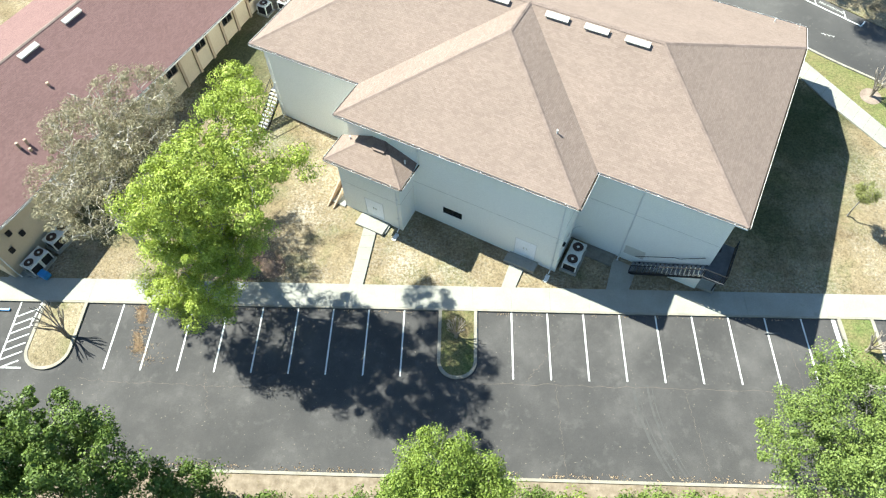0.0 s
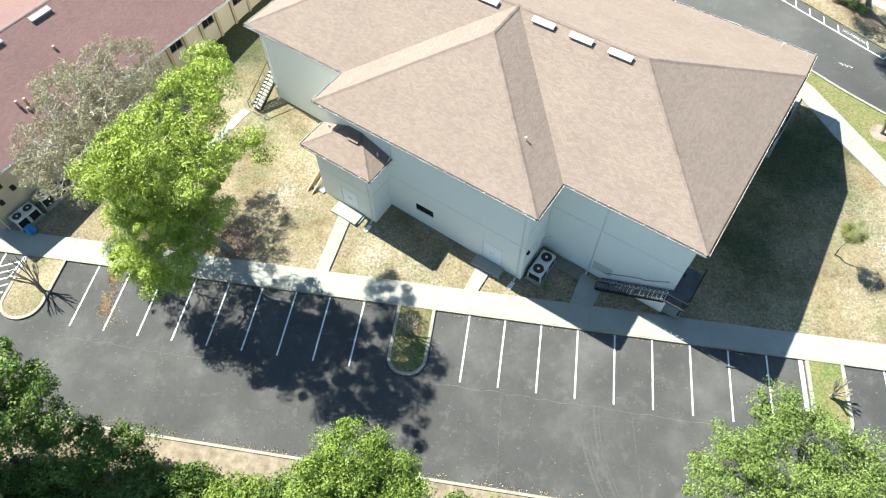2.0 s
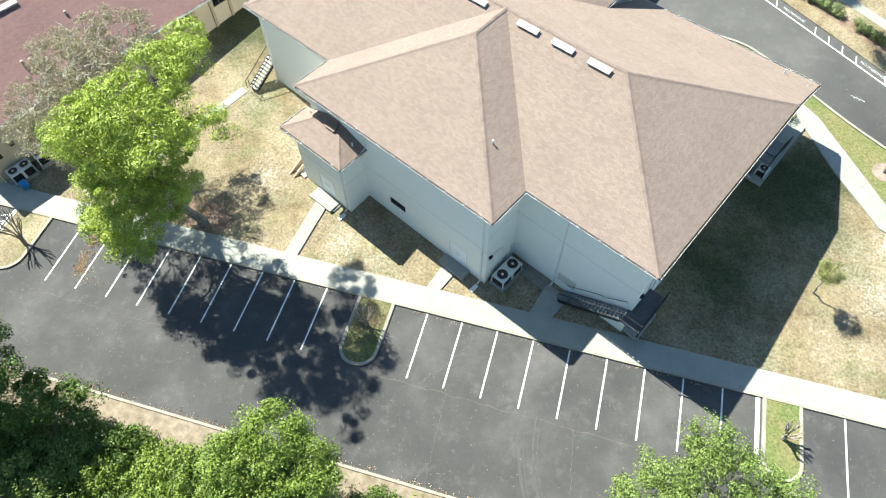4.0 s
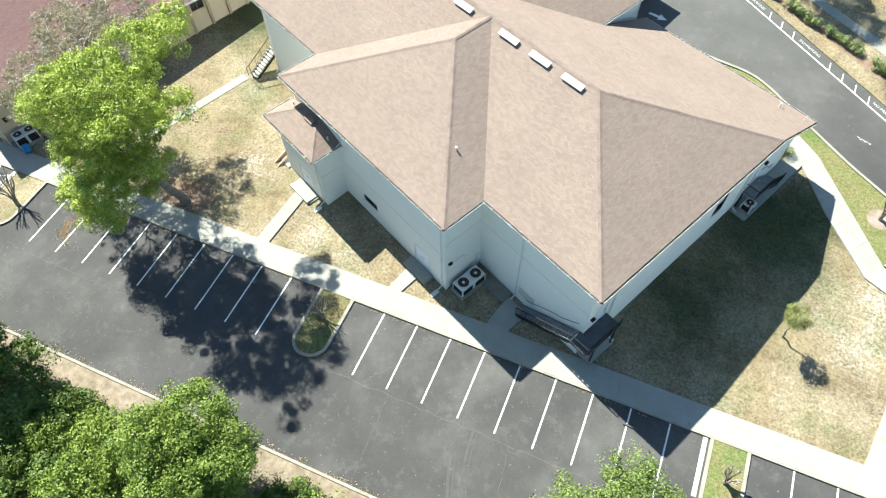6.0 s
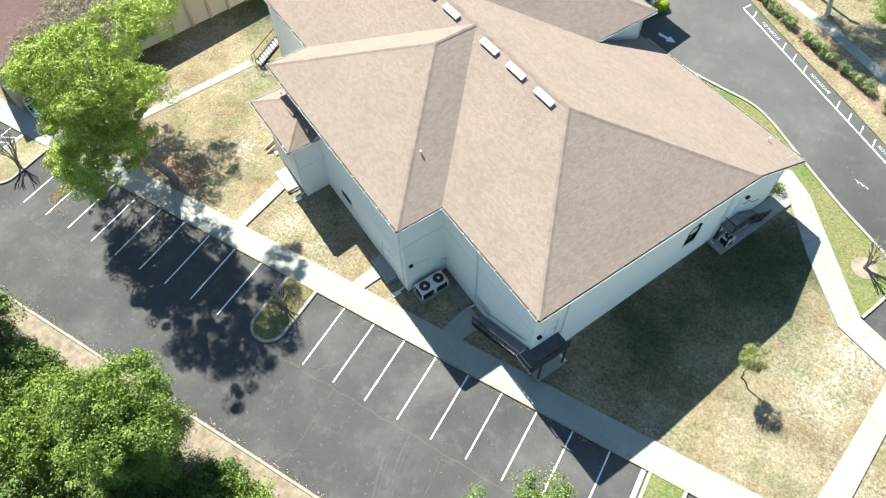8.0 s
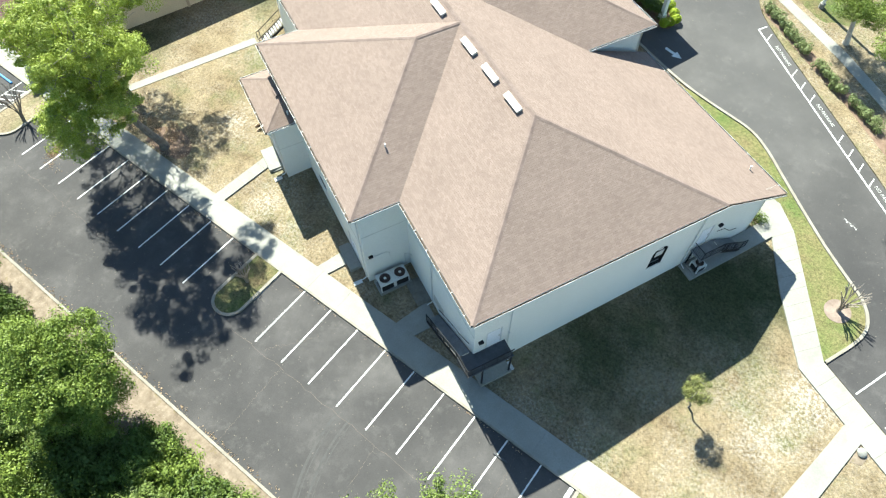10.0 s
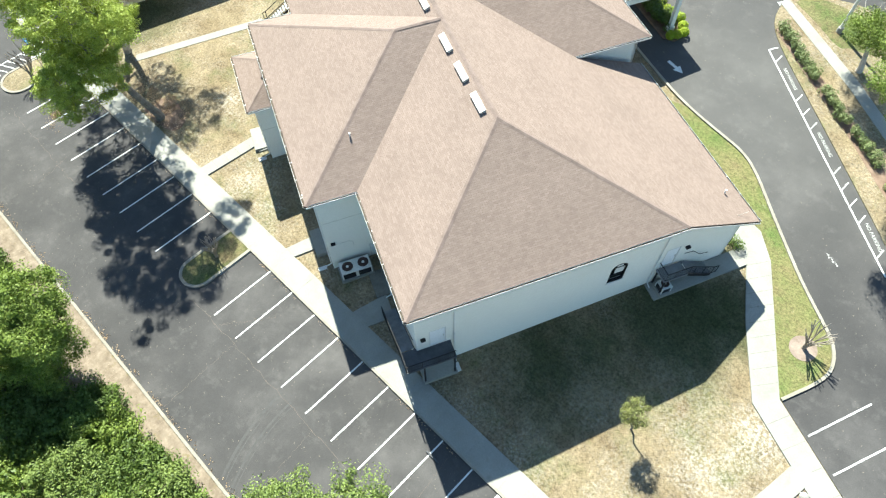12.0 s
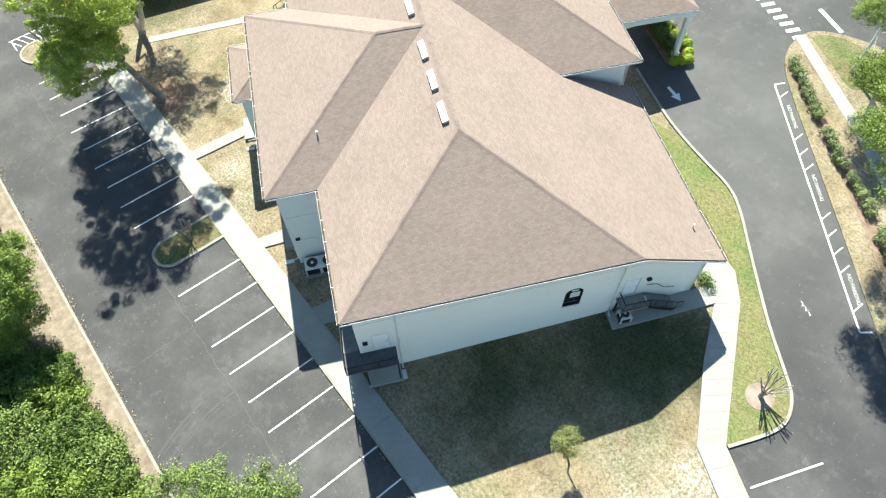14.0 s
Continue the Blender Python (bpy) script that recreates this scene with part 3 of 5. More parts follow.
def downspout(parent, x, y, z0, z1, nx, ny):
    """White spout down a wall, with its kick-out."""
    bm = bmesh.new()
    pts = [(x + nx * 0.6, y + ny * 0.6, z1 + 0.02), (x + nx * 0.55, y + ny * 0.55, z1 - 0.2), (x + nx * 0.08, y + ny * 0.08, z1 - 0.55), (x + nx * 0.08, y + ny * 0.08, z0 + 0.25), (x + nx * 0.5, y + ny * 0.5, z0 + 0.08)]
    tube(bm, pts, 0.05, 0.05, 4)
    ob = part("downspout", bm, M_TRIM, parent)
    for z in (z0 + 1.5, z0 + 4.0):
        if z < z1 - 0.6:
            part("bracket", boxes((x + nx * 0.08 - 0.07, x + nx * 0.08 + 0.07, y + ny * 0.08 - 0.07, y + ny * 0.08 + 0.07, z, z + 0.05)), M_TRIM, ob)
    return ob


def wall_part(parent, axis, at, lo, hi, z0, z1, holes=(), thick=0.25, mat=None, name="wall", inward=1):
    """A wall along u (axis 'u', at v) or along v (axis 'v', at u), with holes (lo, hi, z0, z1) right through."""
    bm = bmesh.new()
    xs = sorted({lo, hi, *[h[0] for h in holes], *[h[1] for h in holes]})
    zs = sorted({z0, z1, *[h[2] for h in holes], *[h[3] for h in holes]})
    inner = at + inward * thick
    p0, p1 = min(at, inner), max(at, inner)
    for a, b in zip(xs, xs[1:]):
        for c, d in zip(zs, zs[1:]):
            if any(h[0] <= a and b <= h[1] and h[2] <= c and d <= h[3] for h in holes):
                continue
            if axis == "u":
                box(bm, a, b, p0, p1, c, d)
            else:
                box(bm, p0, p1, a, b, c, d)
    bmesh.ops.remove_doubles(bm, verts=bm.verts[:], dist=1e-4)
    # drop the faces that two cells share
    bm.verts.index_update()
    seen = {}
    for f in bm.faces:
        seen.setdefault(tuple(sorted(v.index for v in f.verts)), []).append(f)
    bmesh.ops.delete(bm, geom=[f for fs in seen.values() if len(fs) > 1 for f in fs], context="FACES_ONLY")
    return part(name, bm, mat or M_STUCCO, parent)


def prism_wall(parent, pts, axis_at, thick, mat, inward=-1):
    """A wall in the plane u = axis_at with the outline pts (v, z)."""
    bm = bmesh.new()
    a = [bm.verts.new((axis_at, y, z)) for y, z in pts]
    b = [bm.verts.new((axis_at + inward * thick, y, z)) for y, z in pts]
    bm.faces.new(a)
    bm.faces.new(b[::-1])
    for i in range(len(pts)):
        j = (i + 1) % len(pts)
        bm.faces.new((a[i], a[j], b[j], b[i]))
    bmesh.ops.recalc_face_normals(bm, faces=bm.faces[:])
    return part("wall", bm, mat, parent)


# ---- the hall ----
ZE, SL = 9.65, 0.424                              # eave height and roof slope
ZR = ZE + 9.65 * SL
UL, UM = -39.9, -19.95
hall = thing("hall_building", HALL, "large cream stucco hall with tan shingle hip roof", "building")
W1, W2 = -10.3, -29.6                             # the front bay's eaves
PV = -3.55 + (W1 - W2) / 2
zr = ZE + (W1 - W2) / 2 * SL
VB = 25.75
ZB = ZE - (VB - 19.3) * SL
RW = -16.8
roof_part(hall, [
    # front slopes right and left of the bay
    [(W1, 0, ZE), (0, 0, ZE), (-9.65, 9.65, ZR), (UM, 9.65, ZR)],
    [(UL, 0, ZE), (W2, 0, ZE), (UM, 9.65, ZR), (UL + 9.65, 9.65, ZR)],
    # ends
    [(0, 0, ZE), (0, 19.3, ZE), (-9.65, 9.65, ZR)],
    [(UL, 19.3, ZE), (UL, 0, ZE), (UL + 9.65, 9.65, ZR)],
    # bay
    [(W2, -3.55, ZE), (W1, -3.55, ZE), (UM, PV, zr)],
    [(W1, -3.55, ZE), (W1, 0, ZE), (UM, 9.65, ZR), (UM, PV, zr)],
    [(W2, 0, ZE), (W2, -3.55, ZE), (UM, PV, zr), (UM, 9.65, ZR)],
    # back slope, right of the entrance wing
    [(0, VB, ZB), (RW, VB, ZB), (RW, 19.3, ZE), (0, 19.3, ZE)],
    [(0, 19.3, ZE), (RW, 19.3, ZE), (-26.45, 9.65, ZR), (-9.65, 9.65, ZR)],
    [(-36.1, VB, ZB), (UL, VB, ZB), (UL, 19.3, ZE), (-36.1, 19.3, ZE)],
    [(-36.1, 19.3, ZE), (UL, 19.3, ZE), (UL + 9.65, 9.65, ZR), (-26.45, 9.65, ZR)],
    # entrance wing
    [(RW, 19.3, ZE), (RW, 25.95, ZE), (-26.45, 16.3, ZR), (-26.45, 9.65, ZR)],
    [(-36.1, 25.95, ZE), (-36.1, 19.3, ZE), (-26.45, 9.65, ZR), (-26.45, 16.3, ZR)],
    [(RW, 25.95, ZE), (-36.1, 25.95, ZE), (-26.45, 16.3, ZR)],
], M_ROOF)
for a, b in (((0, 0, ZE), (-9.65, 9.65, ZR)), ((0, 19.3, ZE), (-9.65, 9.65, ZR)), ((UL, 0, ZE), (UL + 9.65, 9.65, ZR)), ((UL, 19.3, ZE), (UL + 9.65, 9.65, ZR)),
             ((W1, -3.55, ZE), (UM, PV, zr)), ((W2, -3.55, ZE), (UM, PV, zr)), ((UM, PV, zr), (UM, 9.65, ZR)), ((-9.65, 9.65, ZR), (UL + 9.65, 9.65, ZR)),
             ((RW, 25.95, ZE), (-26.45, 16.3, ZR)), ((-26.45, 16.3, ZR), (-26.45, 9.65, ZR))):
    cap(hall, a, b)
for a, b in (((W1, 0, ZE), (0, 0, ZE)), ((0, 0, ZE), (0, 19.3, ZE)), ((W2, -3.55, ZE), (W1, -3.55, ZE)), ((W1, -3.55, ZE), (W1, 0, ZE)), ((UL, 0, ZE), (W2, 0, ZE)),
             ((W2, 0, ZE), (W2, -3.55, ZE)), ((UL, 19.3, ZE), (UL, 0, ZE)), ((0, 19.3, ZE), (0, VB, ZB)), ((0, VB, ZB), (RW, VB, ZB)), ((RW, 19.3, ZE), (RW, 25.95, ZE)), ((RW, 25.95, ZE), (-36.1, 25.95, ZE))):
    eave(hall, a, b, clips=a[2] == b[2] and abs(a[0] - b[0]) > 1)
UR, UF = -0.65, 0.62
ZT = ZE - 0.2
ARCH = (14.9, 16.2, 3.75, 6.2)
NDOOR = (1.55, 2.75, 3.5, 5.75)
FDOOR = (19.25, 20.4, 3.5, 5.75)
wall_part(hall, "v", UR, UF, 25.1, -0.3, 6.9, [ARCH, NDOOR, FDOOR], inward=-1)
prism_wall(hall, [(UF, 6.9), (25.1, 6.9), (25.1, 6.95), (19.3, ZT), (UF, ZT)], UR, 0.25, M_STUCCO)
wall_part(hall, "v", UL + 0.62, UF, 25.1, -0.3, 6.9, inward=1)
prism_wall(hall, [(UF, 6.9), (25.1, 6.9), (25.1, 6.95), (19.3, ZT), (UF, ZT)], UL + 0.62, 0.25, M_STUCCO, 1)
FWIN = (-20.93, -19.22, 1.85, 2.7)
DDOOR = (-14.57, -12.74, 0.5, 2.65)
ADOOR = (-26.95, -25.2, 0.78, 2.95)
wall_part(hall, "u", -2.95, -29.0, -10.95, -0.3, ZT, [FWIN, DDOOR])
wall_part(hall, "v", -10.95, -2.7, UF, -0.3, ZT, inward=-1)
wall_part(hall, "v", -29.0, -2.7, UF, -0.3, ZT)
wall_part(hall, "u", UF, -10.95, UR - 0.25, -0.3, ZT)
wall_part(hall, "u", UF, UL + 0.87, -29.0, -0.3, ZT)
wall_part(hall, "u", 25.1, -17.4, UR, -0.3, ZB - 0.05, inward=-1)
wall_part(hall, "v", -17.4, 19.0, 25.4, 0.3, ZT, inward=-1)
wall_part(hall, "u", 25.4, -35.5, -17.4, 0.3, ZT, inward=-1)
# annex
wall_part(hall, "u", -5.1, -29.0, -23.55, -0.2, 6.75, [ADOOR])
wall_part(hall, "v", -23.55, -4.85, -2.95, -0.2, 6.75, inward=-1)
wall_part(hall, "v", -29.0, -4.85, -2.95, -0.2, 6.75)
AE, AZ2 = 6.88, 6.88 + 2.75 * SL
roof_part(hall, [
    [(-29.6, -5.7, AE), (-22.95, -5.7, AE), (-25.7, -2.96, AZ2), (-26.85, -2.96, AZ2)],
    [(-22.95, -5.7, AE), (-22.95, -2.96, AE), (-25.7, -2.96, AZ2)],
    [(-29.6, -2.96, AE), (-29.6, -5.7, AE), (-26.85, -2.96, AZ2)],
], M_ROOF)
cap(hall, (-22.95, -5.7, AE), (-25.7, -2.96, AZ2), 0.26)
cap(hall, (-29.6, -5.7, AE), (-26.85, -2.96, AZ2), 0.26)
for a, b in (((-29.6, -5.7, AE), (-22.95, -5.7, AE)), ((-22.95, -5.7, AE), (-22.95, -2.96, AE)), ((-29.6, -2.96, AE), (-29.6, -5.7, AE))):
    eave(hall, a, b, 0.16)
# thin joints in the stucco
bmj = bmesh.new()
box(bmj, -23.5, -10.95, -2.962, -2.95, 4.55, 4.58)
box(bmj, -28.9, -23.55, -5.112, -5.1, 3.9, 3.93)
box(bmj, -23.55, -23.538, -5.1, -2.96, 3.9, 3.93)
box(bmj, -10.95, -0.65, 0.608, 0.62, 5.9, 5.93)
box(bmj, -0.65, -0.638, 0.62, 25.0, 7.6, 7.625)
box(bmj, -10.95, -10.938, -2.94, 0.6, 6.2, 6.23)
part("stucco_joint", bmj, simple("joint", (0.56, 0.55, 0.50), (0.66, 0.64, 0.59), 1.0, 10.0, 0.9), hall)
part("conduit", tube(bmesh.new(), [(-10.92, -2.8, 3.3), (-10.92, -1.3, 3.3), (-10.92, -1.0, 3.05), (-10.92, -1.0, 2.5)], 0.022, 0.022, 5), M_METAL, hall, "thin grey conduit on stucco")
part("conduit", tube(bmesh.new(), [(-10.92, 0.2, 0.4), (-10.92, 0.2, 2.0), (-10.7, 0.4, 2.2), (-10.4, 0.59, 2.2)], 0.03, 0.03, 5), M_METAL, hall, "thin grey conduit on stucco")
part("painted_patch", boxes((-6.7, -5.1, 0.612, 0.62, 1.0, 2.0)), simple("patch paint", (0.62, 0.60, 0.53), (0.66, 0.64, 0.57), 1.0, 14.0, 0.9), hall, "beige painted-over patch")
for x, y, z0, nx, ny in ((-11.3, -2.95, 0.1, 0, -1), (-6.9, UF, 0.25, 0, -1), (UR, 3.3, 0.4, 1, 0), (UR, 18.75, 1.4, 1, 0), (-38.9, UF, 1.4, 0, -1), (-23.8, -5.1, 0.5, 0, -1), (-22.9, -2.95, 6.9, 0, -1)):
    downspout(hall, x, y, z0, AE if ny and y < -5 else ZE, nx, ny)


def door_leaf(parent, axis, at, lo, hi, z0, z1, out, leaves=1):
    """A flush door set back in its opening, with frame, lever and hinges."""
    def put(bm, a, b, d0, d1, c, d):
        d0, d1 = sorted((at + out * d0, at + out * d1))
        box(bm, a, b, d0, d1, c, d) if axis == "u" else box(bm, d0, d1, a, b, c, d)
    bm = bmesh.new()
    put(bm, lo, lo + 0.06, -0.16, 0.02, z0, z1)
    put(bm, hi - 0.06, hi, -0.16, 0.02, z0, z1)
    put(bm, lo + 0.06, hi - 0.06, -0.16, 0.02, z1 - 0.06, z1)
    d = part("door", bm, M_TRIM, parent, "white painted steel door in its frame")
    w = (hi - lo - 0.12) / leaves
    for k in range(leaves):
        a = lo + 0.06 + k * w
        bm = bmesh.new()
        put(bm, a + 0.004, a + w - 0.004, -0.09, -0.04, z0 + 0.02, z1 - 0.065)
        part("leaf", bm, M_DOOR, d)
        bm = bmesh.new()
        h = a + w - 0.16 if k == 0 else a + 0.08
        put(bm, h, h + 0.07, -0.04, 0.015, z0 + 0.95, z0 + 1.15)
        part("handle", bm, M_METAL, d)


door_leaf(hall, "v", UR, *NDOOR[:2], *NDOOR[2:], 1)
door_leaf(hall, "v", UR, *FDOOR[:2], *FDOOR[2:], 1)
door_leaf(hall, "u", -2.95, *DDOOR[:2], *DDOOR[2:], -1, 2)
door_leaf(hall, "u", -5.1, *ADOOR[:2], *ADOOR[2:], -1, 2)


def arched_window(parent, at, lo, hi, z0, z1):
    """Round-headed window in the wall u = at: wall filling over the arch, black frame, white bars, glass."""
    mid, r = (lo + hi) / 2, (hi - lo) / 2
    zc = z1 - r
    arc = [(mid + r * math.cos(a), zc + r * math.sin(a)) for a in [k * math.pi / 16 for k in range(17)]]
    bm = bmesh.new()
    for k in range(16):
        (y0, c0), (y1, c1) = arc[k], arc[k + 1]
        vs = [bm.verts.new((x, y, z)) for x in (at, at - 0.25) for y, z in ((y0, c0), (y0, z1), (y1, z1), (y1, c1))]
        for f in ((0, 1, 2, 3), (7, 6, 5, 4), (0, 3, 7, 4)):
            bm.faces.new([vs[i] for i in f])
    bmesh.ops.recalc_face_normals(bm, faces=bm.faces[:])
    part("arch_filling", bm, M_STUCCO, parent)
    win = part("window", tube(bmesh.new(), [(at - 0.06, lo + 0.04, z0)] + [(at - 0.06, mid - (mid - y) * 0.94, zc + (z - zc) * 0.94) for y, z in arc[::-1]] + [(at - 0.06, hi - 0.04, z0), (at - 0.06, lo + 0.04, z0 + 0.03)], 0.055, 0.055, 5), M_BLACK, parent, "round-headed window with black frame")
    bm = boxes((at - 0.13, at - 0.12, lo, hi, z0, zc))
    vs = [bm.verts.new((at - 0.12, y, z)) for y, z in arc]
    bm.faces.new(vs)
    part("pane", bm, M_GLASS, win)
    part("glazing_bar", boxes((at - 0.12, at - 0.08, lo, hi, zc - 0.03, zc + 0.03)), M_BLACK, win)
    part("glazing_bar", boxes((at - 0.12, at - 0.085, lo, hi, z0 + 0.8, z0 + 0.86)), M_BLACK, win)
    part("blind", boxes((at - 0.118, at - 0.113, lo + 0.45, hi - 0.14, z0 + 1.0, zc - 0.06), (at - 0.118, at - 0.113, lo + 0.5, hi - 0.3, zc + 0.06, zc + 0.26)), M_TRIM, win, "pale blind behind the glass")
    part("sill", boxes((at, at + 0.07, lo - 0.08, hi + 0.08, z0 - 0.08, z0), bevel=0.015), M_STUCCO, win)


arched_window(hall, UR, *ARCH)
win = part("window", boxes((FWIN[0], FWIN[1], -2.9, -2.82, FWIN[2], FWIN[2] + 0.05), (FWIN[0], FWIN[1], -2.9, -2.82, FWIN[3] - 0.05, FWIN[3]), (FWIN[0], FWIN[0] + 0.05, -2.9, -2.82, FWIN[2] + 0.05, FWIN[3] - 0.05), (FWIN[1] - 0.05, FWIN[1], -2.9, -2.82, FWIN[2] + 0.05, FWIN[3] - 0.05), (-20.1, -20.05, -2.9, -2.82, FWIN[2] + 0.05, FWIN[3] - 0.05)), M_BLACK, hall, "low wide window with black frame")
part("pane", boxes((FWIN[0], FWIN[1], -2.85, -2.84, FWIN[2], FWIN[3])), M_GLASS, win)
# roof vents along the ridge and pipes through the roof


def roof_box(parent, u, v, z, length, name="roof_vent"):
    """A white low ridge vent, lying along u on a front slope."""
    a = math.atan(SL)
    ob = part(name, boxes((-length / 2, length / 2, -0.2, 0.2, 0.0, 0.2), (-length / 2 - 0.04, length / 2 + 0.04, -0.24, 0.24, 0.2, 0.23), bevel=0.012), M_VENT, parent, "white sheet-metal roof vent")
    ob.matrix_basis = pose(u, v, z, math.degrees(a), 0, 0)
    return ob


for u0 in (-25.2, -22.25, -17.5, -14.45, -11.4):
    roof_box(hall, u0, 9.08, ZE + 9.08 * SL - 0.01, 1.75)
vb = roof_box(hall, -25.85, -3.6, AE + (5.7 - 3.6) * SL - 0.06, 1.0)
vb.data.materials[0] = M_RIDGE
tagged(vb, "brown sheet-metal roof vent")
for u0, v0, z0 in ((-13.83, 0.71, 11.05), (-2.66, 24.4, ZE - (24.4 - 19.3) * SL), (-23.7, -3.6, 7.15), (-28.6, -3.4, 7.2)):
    bm = bar(bmesh.new(), (u0, v0, z0 - 0.1), (u0, v0, z0 + 0.38), 0.055, 8)
    bar(bm, (u0, v0, z0 + 0.34), (u0, v0, z0 + 0.4), 0.075, 8)
    part("vent_pipe", bm, M_TRIM, hall, "white plastic vent pipe")
# wall lamps
for x, y, z, nx, ny in ((UR, 1.1, 4.9, 1, 0), (UR, 20.95, 5.3, 1, 0), (-11.0, -2.5, 3.4, 1, 0)):
    part("wall_lamp", boxes((x - 0.02, x + 0.22, y - 0.17, y + 0.17, z, z + 0.22), bevel=0.03), M_BLACK, hall, "black wall-pack lamp")
# canopy over the drive
canopy = thing("entrance_canopy", HALL, "drive-through canopy with shingle roof and pale columns", "canopy")
CZ, CU, CV = 8.7, -22.4, 33.65
CM = CU - 4.6
roof_part(canopy, [[(CU, 26.0, CZ), (CU, CV, CZ), (CM, CV - 4.6, CZ + 1.95), (CM, 26.0, CZ + 1.95)], [(CU, CV, CZ), (CU - 9.2, CV, CZ), (CM, CV - 4.6, CZ + 1.95)], [(CU - 9.2, CV, CZ), (CU - 9.2, 26.0, CZ), (CM, 26.0, CZ + 1.95), (CM, CV - 4.6, CZ + 1.95)]], M_ROOF)
part("fascia", boxes((CU - 0.35, CU - 0.1, 26.0, CV - 0.1, CZ - 0.8, CZ - 0.16), (CU - 9.1, CU - 0.35, CV - 0.35, CV - 0.1, CZ - 0.8, CZ - 0.16), (CU - 9.1, CU - 8.85, 26.0, CV - 0.35, CZ - 0.8, CZ - 0.16)), M_STUCCO, canopy)
part("soffit", boxes((CU - 8.85, CU - 0.35, 26.0, CV - 0.35, CZ - 0.45, CZ - 0.35)), M_STUCCO, canopy)
eave(canopy, (CU, 26.0, CZ), (CU, CV, CZ), 0.3)
for u0, v0 in ((CU - 0.45, CV - 0.45), (CU - 8.75, CV - 0.45)):
    part("column", boxes((u0 - 0.2, u0 + 0.2, v0 - 0.2, v0 + 0.2, 2.6, CZ - 0.8), (u0 - 0.28, u0 + 0.28, v0 - 0.28, v0 + 0.28, 2.6, 3.9), (u0 - 0.26, u0 + 0.26, v0 - 0.26, v0 + 0.26, CZ - 1.0, CZ - 0.8), bevel=0.02), M_STUCCO, canopy)


# ---- iron stairs ----
def railing(parent, pts, height=1.0, gap=0.14):
    """Top and bottom rail along pts with balusters between."""
    bm = bmesh.new()
    up = Vector((0, 0, height))
    for a, b in zip(pts, pts[1:]):
        a, b = Vector(a), Vector(b)
        bar(bm, a + up, b + up, 0.036)
        bar(bm, a + up * 0.12, b + up * 0.12, 0.018)
    part("handrail", bm, M_BLACK, parent)
    for a, b in zip(pts, pts[1:]):
        a, b = Vector(a), Vector(b)
        n = max(1, int((b - a).length / gap))
        for k in range(n):
            p = a + (b - a) * k / n
            part("baluster", bar(bmesh.new(), p + up * 0.12, p + up, 0.013 if k % 8 else 0.034, 4), M_BLACK, parent)


def stair(name, label, m, steps, run, rise, width, tread_mat, landing=None, deck=None):
    """A flight along +x from its foot at the origin, width to +y; landing (length, y0, y1) at its head."""
    root = thing(name, m, label, "stair")
    for k in range(steps):
        part("tread", boxes((k * run, k * run + run * 0.78, 0.05, width - 0.05, (k + 1) * rise - 0.04, (k + 1) * rise)), tread_mat, root)
    L, H = steps * run, steps * rise
    for y in (0.0, width - 0.05):
        bm = bmesh.new()
        vs = [bm.verts.new((x, yy, z)) for yy in (y, y + 0.05) for x, z in ((0, 0), (0.3, 0), (L, H - 0.25), (L, H), (0, 0.12))]
        bm.faces.new(vs[:5]), bm.faces.new(vs[5:][::-1])
        for i in range(5):
            j = (i + 1) % 5
            bm.faces.new((vs[i], vs[5 + i], vs[5 + j], vs[j]))
        bmesh.ops.recalc_face_normals(bm, faces=bm.faces[:])
        part("stringer", bm, M_BLACK, root)
    if landing:
        ln, y0, y1 = landing
        part("landing", boxes((L, L + ln, y0, y1, H - 0.12, H), bevel=0.01), deck or M_DECK, root)
        for x, y in ((L + ln - 0.2, max(y0 + 0.08, y1 - 2.3)), (L + ln - 0.2, y1 - 0.08)):
            part("post", boxes((x - 0.05, x + 0.05, y - 0.05, y + 0.05, -0.35, H - 0.12)), M_BLACK, root)
    return root, L, H


st, L_, H_ = stair("iron_stair", "black iron stair with landing at the hall corner", HALL @ pose(-5.75, -0.55, 0.22), 17, 0.288, 0.187, 1.1, M_GRATE, (1.55, 0.0, 3.6))
railing(st, [(0, 0.03, 0.1), (L_, 0.03, H_), (L_ + 1.5, 0.03, H_), (L_ + 1.5, 3.55, H_)])
bm = bmesh.new()
tube(bm, [(0, 1.08, 0.95), (L_ * 0.55, 1.08, H_ * 0.55 + 0.95), (L_ * 0.62, 1.08, H_ * 0.6 + 0.85), (L_ - 0.3, 1.08, H_ + 0.85)], 0.022, 0.022)
part("wall_rail", bm, M_BLACK, st)
tagged(part("concrete_pad", boxes((-0.6, 0.65, 0.65, 3.15, 0.1, 0.42)), M_CONC), "concrete pad under the landing", "pad").matrix_basis = HALL
st2, L_, H_ = stair("iron_stair", "black iron stair with landing at the rear door", HALL @ pose(-0.55, 23.35, 1.9) @ pose(0, 0, 0, 0, 0, -90), 8, 0.3, 0.196, 1.15, M_GRATE, (2.0, 0.0, 1.15), M_GRATE)
railing(st2, [(-0.4, 1.12, 0.05), (0, 1.12, 0.1), (L_, 1.12, H_), (L_ + 1.95, 1.12, H_), (L_ + 1.95, 0.05, H_)])
tagged(part("concrete_pad", slab([to_world(*p) for p in ((-0.6, 18.6), (0.85, 18.6), (0.85, 26.4), (-0.6, 26.4))], 0.06, 0.3), M_CONC), "concrete pad along the rear wall", "pad")
bm = bmesh.new()
